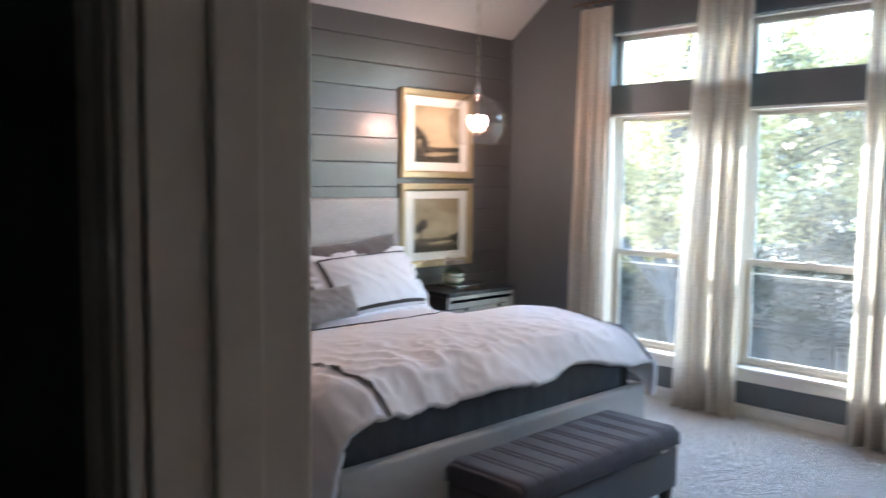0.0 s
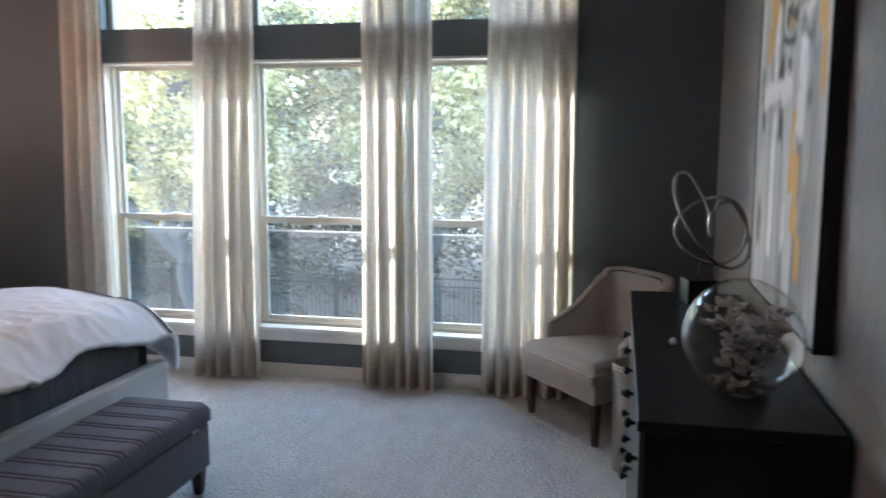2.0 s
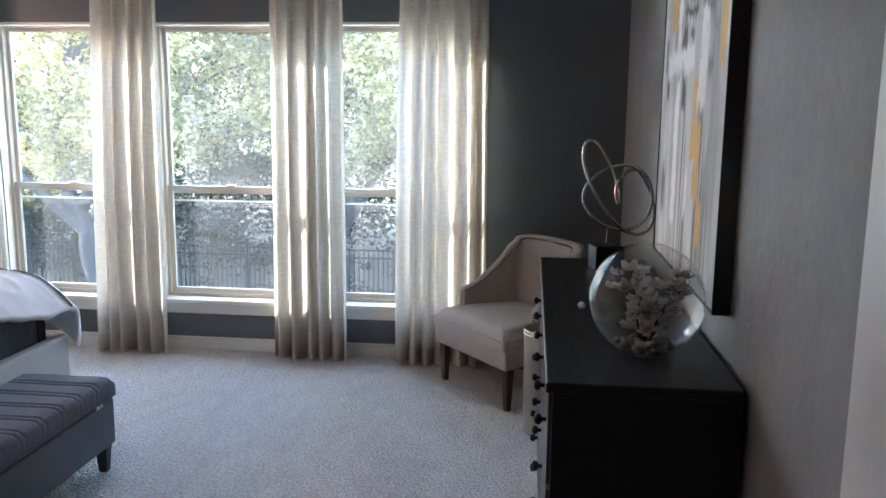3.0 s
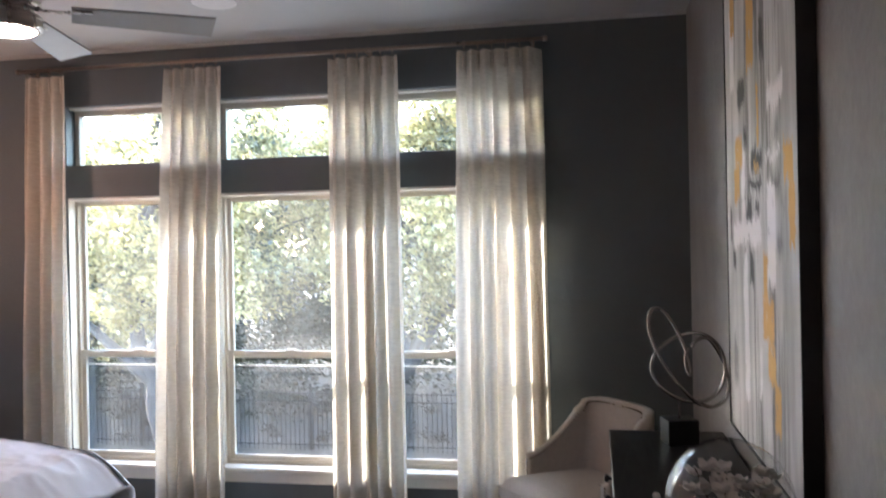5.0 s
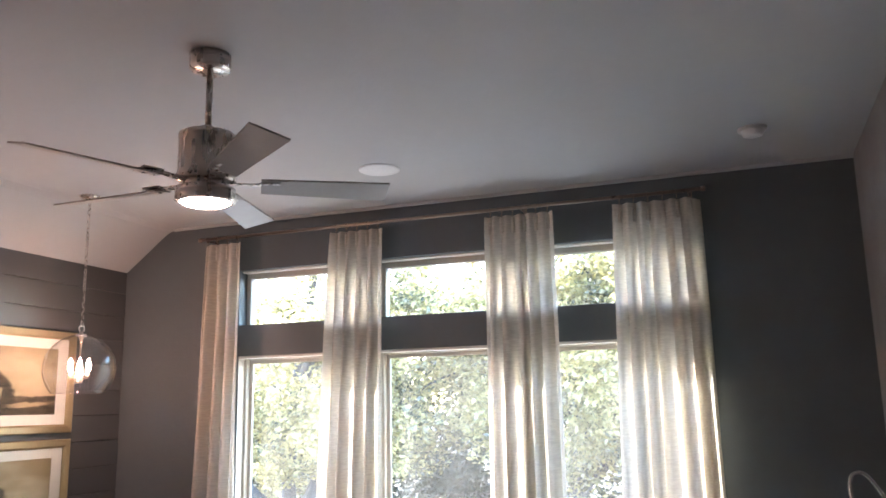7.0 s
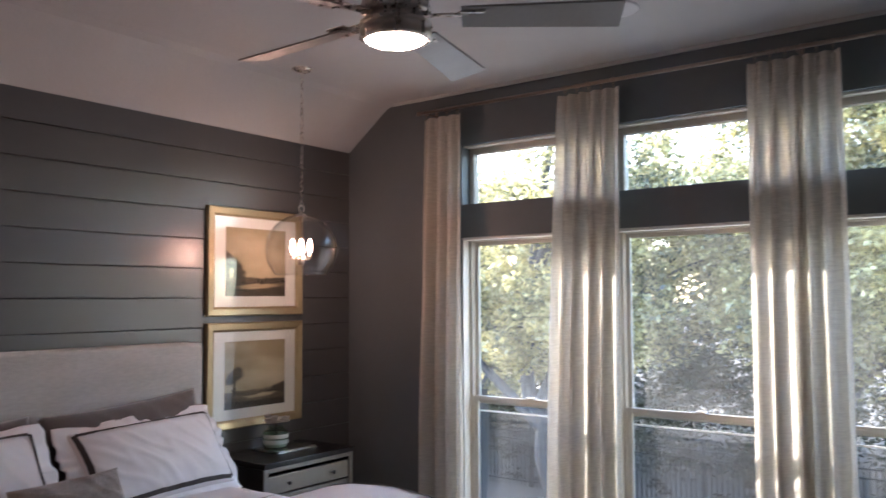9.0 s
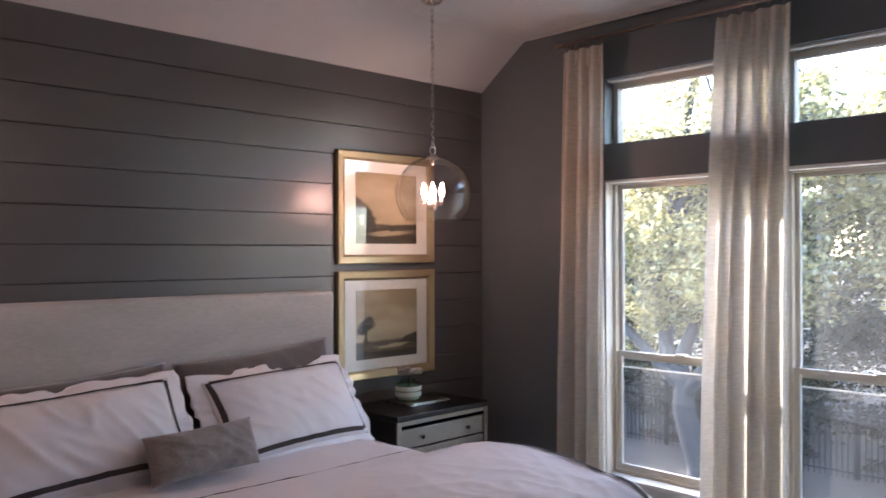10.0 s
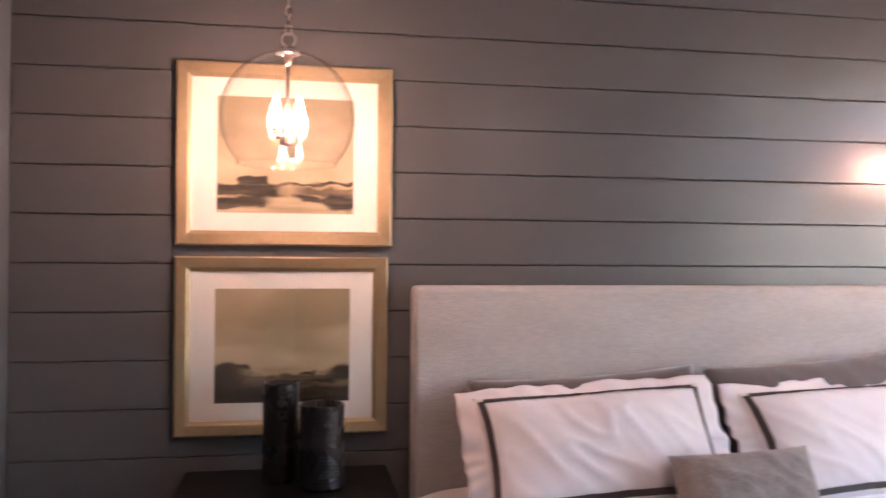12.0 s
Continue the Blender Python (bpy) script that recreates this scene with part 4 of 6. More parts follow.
def duvet_place(u, v, off=0.0):
    """u from the fold near the pillows to the foot, v across; the sides hang over the mattress edge."""
    s = -1.46 + v * 2.76
    cross = max(-1.0, min(1.0, s))
    skew = 0.06 * math.sin(2.2 * v + 0.4)
    x0 = 1.125 + 0.5 * skew
    x = x0 + u * (2.185 - x0)
    puff = 0.085 * math.sin(math.pi * min(1, max(0, u)) ** 0.75) + 0.02
    puff *= 1 - 0.25 * abs(cross) ** 3
    r1 = noise.noise((x * 2.4 + 1, s * 1.7, 0.5))
    r2 = noise.noise((x * 5.2 - s * 2.0, s * 4.4 + x * 3.0, 4.5))
    ridge = (1 - abs(noise.noise((x * 5.5 + s * 3.2, s * 6.5 - x * 4.2, 8.1)))) ** 4
    creased = 0.12 + 0.88 * min(1, max(0, (u - 0.42) / 0.4)) ** 1.3 * min(1, max(0.35, 0.75 - 0.45 * s))
    fine = (1 - abs(noise.noise((x * 11 + s * 9, s * 12 - x * 10, 3.3)))) ** 5
    z = 0.735 + puff + 0.022 * r1 + 0.012 * r2 * creased + 0.026 * ridge * creased + 0.011 * fine * creased
    foot = max(0, (u - 0.86) / 0.14)
    z -= 0.13 * foot ** 1.6 + 0.020 * foot * math.sin(s * 9 + 2 * r1)
    x += 0.030 * foot * math.sin(s * 6.5 + 1.7) + 0.02 * foot + 0.09 * foot * max(0, s - 0.82)
    over = abs(s) - 1.0
    y = s
    if over > 0:
        b = min(over, 0.12)
        ang = b / 0.12 * math.pi / 2
        y = math.copysign(1.0 + 0.075 * math.sin(ang) + 0.02 * max(0, over - 0.12), s)
        z -= 0.075 * (1 - math.cos(ang)) + max(0, over - 0.12) * 0.96
        y += math.copysign(0.030 * (0.5 + 0.5 * math.sin(x * 11 + 2.3 * math.copysign(1, s))) * min(1, over / 0.25), s)
        y += math.copysign(0.02 * noise.noise((x * 6, z * 5, 2.0)), s) * min(1, over / 0.2)
    return Vector((x, y, z + off))


duvet = tagged(mesh_object("duvet", sheet(110, 170, duvet_place), M_SHEET, smooth=True), "rumpled white duvet with a dark border stripe on the bed", "duvet")
duvet.matrix_world = pose(0, BED_Y, 0)
sol = duvet.modifiers.new("thickness", "SOLIDIFY")
sol.thickness, sol.offset = 0.03, -1


def stripe(f, n=90):
    return sheet(n, 3, f)


def lift(u, v, high=0.006):
    e = 0.01
    p = duvet_place(u, v)
    nrm = (duvet_place(u + e, v) - p).cross(duvet_place(u, v + e) - p).normalized()
    return p + high * nrm


part("border_stripe", stripe(lambda u, v: lift(0.03 + 0.97 * u, 0.174 + 0.050 * u ** 3 + 0.009 * v), 120), M_STRIPE, duvet, "dark border stripe", smooth=True)
part("border_stripe", stripe(lambda u, v: lift(0.03 + 0.97 * u, 0.892 + 0.009 * v), 120), M_STRIPE, duvet, "dark border stripe", smooth=True)
part("border_stripe", stripe(lambda u, v: lift(0.028 + 0.046 * v, 0.178 + 0.718 * u, 0.030), 160), M_STRIPE, duvet, "dark border stripe", smooth=True)


def creases(a, b, fat, seed):
    """Long slanting pulls in the cloth."""
    line = (1 - abs(noise.noise((a * 6.5 + b * 2.2, b * 0.8 + a * 0.4, seed * 3.0 + 1)))) ** 12
    short = (1 - abs(noise.noise((a * 11 + b * 2.0, b * 2.0, seed * 5.0)))) ** 10
    return fat * (0.007 * line * (0.35 + 0.65 * max(0, -b) ** 0.5) + 0.006 * short * max(0, b) ** 1.5)


def cushion(w, h, t, seed, power=2.6, pull=0.0, n=34):
    """Plump pillow with pointed corners; x across, y upright, z thick."""
    bm = None
    for side in (1, -1):
        def f(u, v, side=side):
            a, b = 2 * u - 1, 2 * v - 1
            fat = (max(0, 1 - abs(a) ** power) * max(0, 1 - abs(b) ** power)) ** 0.55
            pinch = 1 - 0.07 * (1 - abs(a) ** 2) * abs(b) ** 2
            pinch2 = 1 - 0.05 * (1 - abs(b) ** 2) * abs(a) ** 2
            z = side * t / 2 * fat * (1 + 0.18 * noise.noise((a * 1.6, b * 1.6, seed + side)))
            z += 0.016 * fat * side * (1 - abs(noise.noise((a * 3.4 + b * 1.5, b * 1.1, seed * 2.0)))) ** 6
            z += side * pull * creases(a, b, fat, seed)
            return Vector((a * w / 2 * pinch2, b * h / 2 * pinch, z))
        bm = sheet(n, n, f, bm)
    bmesh.ops.remove_doubles(bm, verts=bm.verts[:], dist=1e-4)
    bmesh.ops.recalc_face_normals(bm, faces=bm.faces[:])
    return bm


def upright(x, y, z, lean, turn=0.0, roll=0.0):
    """A pillow standing on its lower edge, its face towards the foot of the bed, leaning back."""
    return Matrix.Translation((x, y, z)) @ pose(0, 0, 0, 0, 0, 90 + turn) @ pose(0, 0, 0, 90 - lean, 0, 0) @ pose(0, 0, 0, 0, 0, roll)


def sham(y, z, seed, turn, roll):
    p = thing("pillow", upright(0.405, y, z - 0.020, 33, turn, roll), "white pillow sham with a dark inset border, on the bed", "pillow", "white bed pillows")
    w, h, t = 0.845, 0.43, 0.22
    part("cushion", cushion(w, h, t, seed, pull=1.0, n=56), M_SHEET, p, smooth=True)
    # flange round the cushion
    def flange(u, v):
        a = 2 * math.pi * u
        c, s = math.cos(a), math.sin(a)
        k = 1 / max(abs(c), abs(s))
        grow = v
        x, yy = c * k * (w / 2 - 0.03 + 0.085 * grow), s * k * (h / 2 - 0.03 + 0.070 * grow)
        return Vector((x, yy, 0.012 * math.sin(9 * a + seed) * v + 0.010 * math.sin(23 * a + 2 * math.sin(5 * a + seed)) * v - 0.025 * v))
    fl = part("flange", sheet(160, 5, flange), M_SHEET, p, smooth=True)
    so = fl.modifiers.new("thickness", "SOLIDIFY")
    so.thickness = 0.004

    def band(a0, b0, a1, b1, width):
        def f(u, v):
            a, b = a0 + (a1 - a0) * u, b0 + (b1 - b0) * u
            if a0 == a1:
                a += (v - 0.5) * width * 2 / w
            else:
                b += (v - 0.5) * width * 2 / h
            fat = (max(0, 1 - abs(a) ** 2.6) * max(0, 1 - abs(b) ** 2.6)) ** 0.55
            pinch = 1 - 0.07 * (1 - abs(a) ** 2) * abs(b) ** 2
            pinch2 = 1 - 0.05 * (1 - abs(b) ** 2) * abs(a) ** 2
            z = t / 2 * fat * (1 + 0.18 * noise.noise((a * 1.6, b * 1.6, seed + 1)))
            z += 0.016 * fat * (1 - abs(noise.noise((a * 3.4 + b * 1.5, b * 1.1, seed * 2.0)))) ** 6
            z += creases(a, b, fat, seed)
            return Vector((a * w / 2 * pinch2, b * h / 2 * pinch, z + 0.0055))
        part("border_band", sheet(70, 3, f), M_STRIPE, p, "dark grey border band", smooth=True)
    band(-0.93, 0.90, 0.93, 0.90, 0.020)
    band(-0.93, -0.90, 0.93, -0.90, 0.020)
    band(-0.955, -0.90, -0.955, 0.90, 0.022)
    band(0.955, -0.90, 0.955, 0.90, 0.022)


sham(-2.83, 0.915, 2.0, -3, 3.5)
sham(-1.84, 0.91, 5.0, 4, 1.5)
for y, z, r, s in ((-2.80, 0.885, 3, 7.0), (-1.87, 0.925, 4, 9.0)):
    p = tagged(mesh_object("back_pillow", cushion(0.90, 0.50, 0.16, s), M_TAUPE, smooth=True), "dark taupe pillow leaning on the headboard", "pillow", "dark back pillows")
    p.matrix_basis = upright(0.235, y, z, 14, 0, r)
lum = tagged(mesh_object("lumbar_pillow", cushion(0.50, 0.205, 0.165, 3.0, 4.0), M_LUMBAR, smooth=True), "small grey woven lumbar pillow on the bed", "pillow")
lum.matrix_basis = upright(0.65, -2.425, 0.826, 22, 0, 2.0)

# ---- bench ----
bench = thing("storage_bench", pose(2.458, -2.365, 0), "charcoal channel-tufted storage bench at the foot of the bed", "bench")
part("body", box(-0.205, 0.205, -0.575, 0.575, 0.12, 0.325, 0.012, 3), M_BENCH_BODY, bench, "charcoal fabric bench box")


def lid_place(u, v):
    x, y = -0.210 + 0.420 * u, -0.582 + 1.164 * v
    edge = max(0, 1 - min(u, 1 - u) / 0.09) ** 2 * 0.022 + max(0, 1 - min(v, 1 - v) / 0.035) ** 2 * 0.022
    z = 0.424 - edge
    s = (y + 0.582) / 0.128 + 0.25
    f = s - math.floor(s)
    for c in (0.12, 0.36):
        z -= 0.005 * math.exp(-((f - c) / 0.042) ** 2)
    return Vector((x, y, z + 0.002 * noise.noise((x * 8, y * 8, 1))))


bm = sheet(16, 560, lid_place)
rim = [e for e in bm.edges if e.is_boundary]
ext = bmesh.ops.extrude_edge_only(bm, edges=rim)
for v in ext["geom"]:
    if isinstance(v, bmesh.types.BMVert):
        v.co.z = 0.332
bmesh.ops.recalc_face_normals(bm, faces=bm.faces[:])
part("lid", bm, M_BENCH, bench, "channel-tufted charcoal velvet lid", smooth=True)
for sx in (-1, 1):
    for sy in (-1, 1):
        bm = box(-0.027, 0.027, -0.027, 0.027, 0, 0.121, 0.004)
        for v in bm.verts:
            k = 0.62 + 0.38 * v.co.z / 0.121
            v.co.x, v.co.y = v.co.x * k, v.co.y * k
        part("leg", bm, M_DARKWOOD, bench, "tapered espresso leg", at=pose(sx * 0.165, sy * 0.535, 0))
part("latch", box(0.206, 0.212, 0.42, 0.47, 0.318, 0.332, 0.002), M_NICKEL, bench)


# ---- nightstands ----
def nightstand(y, label):
    n = thing("nightstand", pose(0.018, y, 0), label, "nightstand", "nightstands by the bed")
    w = 0.36
    part("top", box(0, 0.475, -w - 0.005, w + 0.005, 0.736, 0.768, 0.004), M_BLACK, n)
    for s in (-1, 1):
        part("side_panel", box(0.005, 0.455, s * (w - 0.012) - 0.012, s * (w - 0.012) + 0.012, 0.05, 0.735, 0.002), M_BLACK, n)
        part("front_stile", box(0.4555, 0.468, s * (w - 0.016) - 0.016, s * (w - 0.016) + 0.016, 0.05, 0.735, 0.002), M_CHAMP, n, "champagne front stile")
    part("back_panel", box(0.0, 0.012, -w + 0.024, w - 0.024, 0.05, 0.735), M_BLACK, n)
    part("bottom", box(0.012, 0.45, -w + 0.024, w - 0.024, 0.05, 0.075), M_BLACK, n)
    part("top_rail", box(0.4555, 0.468, -w + 0.033, w - 0.033, 0.711, 0.735, 0.002), M_CHAMP, n)
    for z0, z1 in ((0.585, 0.688), (0.36, 0.575), (0.09, 0.35)):
        d = part("drawer", box(0.44, 0.462, -w + 0.036, w - 0.036, z0, z1, 0.003), M_CHAMP, n, "champagne drawer front")
        for s in (-0.18, 0.18):
            bm = lathe([(0, 0), (0.005, 0), (0.005, 0.012), (0.011, 0.015), (0.012, 0.022), (0.008, 0.027), (0, 0.028)], 14)
            part("knob", bm, M_KNOB, d, "small dark knob", smooth=True, at=pose(0.462, s, (z0 + z1) / 2, 0, 90, 0))
    for dx in (0.03, 0.43):
        for s in (-1, 1):
            part("foot", box(dx - 0.02, dx + 0.02, s * (w - 0.03) - 0.02, s * (w - 0.03) + 0.02, 0, 0.05, 0.004), M_BLACK, n)


nightstand(-0.84, "black nightstand with champagne drawer fronts beside the bed")
nightstand(-3.90, "black nightstand holding two dark vases")
NS = 0.768

tray = tagged(mesh_object("tray", box(-0.12, 0.12, -0.16, 0.16, 0, 0.008, 0.003, bm=box(-0.115, 0.115, -0.155, 0.155, 0.008, 0.016, 0.003)), M_TRAY), "thin silver tray on the nightstand", "tray")
tray.matrix_world = pose(0.21, -0.80, NS + 0.0005)
jar = thing("candle_jar", pose(0.19, -0.855, NS + 0.017), "green glass candle jar with pale painted window reflections", "candle jar")
part("glass", lathe([(0, 0), (0.064, 0), (0.074, 0.012), (0.076, 0.088), (0.070, 0.104), (0.046, 0.116), (0.044, 0.124), (0.049, 0.128)], 32), M_JAR, jar, smooth=True)
# two pale bands stand in for the window's reflection on the glass
for z in (0.026, 0.060):
    part("label", lathe([(0.0772, z), (0.0772, z + 0.024)], 32), M_WAX_REFLECTION, jar, "pale band painted as a window reflection", smooth=True)
part("wax", lathe([(0, 0.004), (0.062, 0.004), (0.070, 0.014), (0.070, 0.045), (0, 0.045)], 28), M_WAX_REFLECTION, jar, smooth=True)


def petals(bm, c, r, n, rnd, curl=0.5):
    for k in range(n):
        a = 2 * math.pi * k / n + rnd.uniform(-0.3, 0.3)
        d = Vector((math.cos(a), math.sin(a), rnd.uniform(0.1, 0.8))).normalized()
        s = d.cross(Vector((0, 0, 1))).normalized() * r * 0.55
        u = Vector((0, 0, 1)) * r * curl
        p = [c, c + d * r * 0.5 + s, c + d * r + u * 0.4 + s * 0.4, c + d * r * 1.05 + u * 0.5 - s * 0.4, c + d * r * 0.5 - s]
        bm.faces.new([bm.verts.new(q) for q in p])


rnd = random.Random(5)
bm = bmesh.new()
for k in range(26):
    petals(bm, Vector((rnd.gauss(0, 0.028), rnd.gauss(0, 0.034), 0.02 + abs(rnd.gauss(0, 0.026)))), 0.027, 6, rnd)
posy = thing("flower_posy", pose(0.19, -0.855, NS + 0.137), "small posy of white flowers in the jar", "flowers")
part("blossom", bm, M_PETAL, posy)
part("stem", tube([(0, 0, -0.045), (0.004, 0.003, 0.02)], 0.004, 6), M_TWIG, posy)

for x, y, r, h in ((0.185, -3.925, 0.062, 0.345), (0.293, -3.785, 0.076, 0.285)):
    prof = [(0, 0), (r * 0.9, 0), (r, 0.008)]
    steps = 60
    for k in range(1, steps):
        z = 0.008 + (h - 0.012) * k / steps
        rib = 0.0016 * math.cos(2 * math.pi * z / 0.0115) if z < h * 0.55 else 0.0004 * math.sin(z * 300)
        prof.append((r + rib, z))
    prof += [(r, h - 0.003), (r - 0.003, h), (r - 0.007, h - 0.003), (r - 0.008, 0.02), (0, 0.018)]
    v = tagged(mesh_object("vase", lathe(prof, 40), M_VASE, smooth=True), "tall black ribbed cylinder vase on the nightstand" if h > 0.3 else "wide black ribbed cylinder vase on the nightstand", "vase", "black vases")
    v.matrix_world = pose(x, y, NS + 0.0005)

# ---- dresser and what stands on it ----
DT = 0.90
dresser = thing("dresser", pose(4.492, -2.15, 0), "long black dresser with round dark knobs along the wall", "dresser")
DL, DD = 0.89, 0.474
part("top", box(-0.006, DD, -DL - 0.006, DL + 0.006, DT - 0.028, DT, 0.005), M_BLACK, dresser)
for s in (-1, 1):
    part("side_panel", box(0.012, DD, s * (DL - 0.012) - 0.012, s * (DL - 0.012) + 0.012, 0.06, DT - 0.0285, 0.002), M_BLACK, dresser)
part("back_panel", box(DD - 0.012, DD - 0.001, -DL + 0.024, DL - 0.024, 0.06, DT - 0.0285), M_BLACK, dresser)
part("carcass", box(0.022, DD - 0.012, -DL + 0.024, DL - 0.024, 0.06, DT - 0.0285), M_BLACK, dresser)
part("plinth", box(0.03, DD - 0.01, -DL + 0.01, DL - 0.01, 0.0, 0.0595, 0.003), M_BLACK, dresser)
for c in range(3):
    y0 = -DL + 0.03 + c * (2 * DL - 0.06) / 3
    y1 = y0 + (2 * DL - 0.06) / 3 - 0.012
    for z0, z1 in ((0.085, 0.335), (0.35, 0.60), (0.615, 0.86)):
        d = part("drawer", box(0.002, 0.020, y0, y1, z0, z1, 0.003), M_DRAWER, dresser, "charcoal drawer front")
        for s in (0.25, 0.75):
            bm = lathe([(0, 0), (0.007, 0), (0.006, 0.010), (0.014, 0.015), (0.017, 0.023), (0.012, 0.031), (0, 0.033)], 16)
            part("knob", bm, M_KNOB, d, "round black knob", smooth=True, at=pose(0.002, y0 + s * (y1 - y0), (z0 + z1) / 2, 0, -90, 0))

bowl = thing("glass_flower_globe", pose(4.762, -2.755, DT + 0.0005), "clear glass globe terrarium holding white blossom branches", "glass globe")
R = 0.158
prof = [(0.0, 0.0), (0.045, 0.0), (0.050, 0.004)]
prof += [(R * math.sin(a), R * 0.985 - R * math.cos(a)) for a in [radians(22 + d * (163 - 22) / 30) for d in range(31)]]
part("globe", lathe(prof, 56), M_GLOBE, bowl, "clear glass globe", smooth=True)
rnd = random.Random(12)
bm = bmesh.new()
for k in range(60):
    a, r = rnd.uniform(0, 6.28), 0.075 * math.sqrt(rnd.random())
    me = bmesh.ops.create_icosphere(bm, subdivisions=1, radius=rnd.uniform(0.008, 0.014))
    bmesh.ops.translate(bm, verts=me["verts"], vec=(r * math.cos(a), r * math.sin(a), 0.018 + rnd.uniform(0, 0.018)))
part("pebbles", bm, M_PEBBLE, bowl, "glossy pebble filling", smooth=True)
for k in range(5):
    a = k * 1.35 + 0.4
    tip = Vector((0.082 * math.cos(a), 0.082 * math.sin(a), 0.19 + 0.06 * rnd.random()))
    mid = tip * 0.5 + Vector((0.018 * math.sin(a), -0.018 * math.cos(a), 0.01))
    line = smoothline([Vector((0.008 * math.cos(a), 0.008 * math.sin(a), 0.015)), mid, tip], 6)
    part("branch", tube(line, 0.003, 6, taper=[0.0042 - 0.0026 * i / (len(line) - 1) for i in range(len(line))]), M_TWIG, bowl)
    bm = bmesh.new()
    for j in range(13):
        q = line[3 + (j * (len(line) - 4)) // 12]
        c = q + Vector((rnd.gauss(0, 0.017), rnd.gauss(0, 0.017), rnd.gauss(0, 0.012)))
        petals(bm, c, rnd.uniform(0.022, 0.034), 6, rnd)
        petals(bm, c + Vector((0, 0, 0.004)), 0.014, 5, rnd, 1.0)
    part("blossom", bm, M_PETAL, bowl, "white silk blossom")
bud = bmesh.new()
bmesh.ops.create_icosphere(bud, subdivisions=3, radius=0.013)
for v in bud.verts:
    v.co *= 1 + 0.12 * noise.noise(v.co * 90)
bud = tagged(mesh_object("cotton_bud", bud, M_WHITE, smooth=True), "small white blossom bud on the dresser", "bud")
bud.matrix_world = pose(4.618, -2.25, DT + 0.0125)

sculpt = thing("wire_sculpture", pose(4.765, -1.475, DT + 0.0005), "looping silver wire sculpture on a black block", "sculpture")
part("block", box(-0.062, 0.062, -0.055, 0.055, 0, 0.100, 0.003), M_BLACK, sculpt, at=pose(0, 0, 0, 0, 0, 14))
part("post", tube([(0.0, 0, 0.099), (0.0, 0, 0.178)], 0.004, 10), M_SILVER, sculpt)
ring = [(0.038 + 0.146 * math.cos(a), 0.025 * math.sin(a + 0.6), 0.306 + 0.135 * math.sin(a) + 0.012 * math.sin(2 * a)) for a in [2 * math.pi * k / 20 for k in range(20)]]
part("wire_loop", tube(smoothline(ring, 4, True), 0.0070, 10, True), M_SILVER, sculpt, "round silver wire loop", smooth=True)
swing = [(0.05, -0.02, 0.39), (0.07, -0.02, 0.418), (0.115, 0.0, 0.423), (0.155, 0.02, 0.374), (0.187, 0.03, 0.300), (0.199, 0.03, 0.226), (0.178, 0.02, 0.170), (0.132, 0.0, 0.148),
         (0.087, -0.02, 0.160), (0.063, -0.03, 0.172), (0.008, -0.04, 0.228), (-0.048, -0.03, 0.306), (-0.087, -0.02, 0.378), (-0.112, 0.0, 0.456), (-0.110, 0.01, 0.520), (-0.086, 0.02, 0.544),
         (-0.050, 0.02, 0.530), (-0.010, 0.01, 0.468), (0.022, -0.01, 0.398), (0.041, -0.03, 0.318), (0.041, -0.035, 0.282), (0.030, -0.03, 0.300), (0.027, -0.02, 0.350), (0.040, -0.02, 0.386)]
part("wire_loop", tube(smoothline(swing, 8), 0.0070, 10), M_SILVER, sculpt, "twisted silver wire loop", smooth=True)


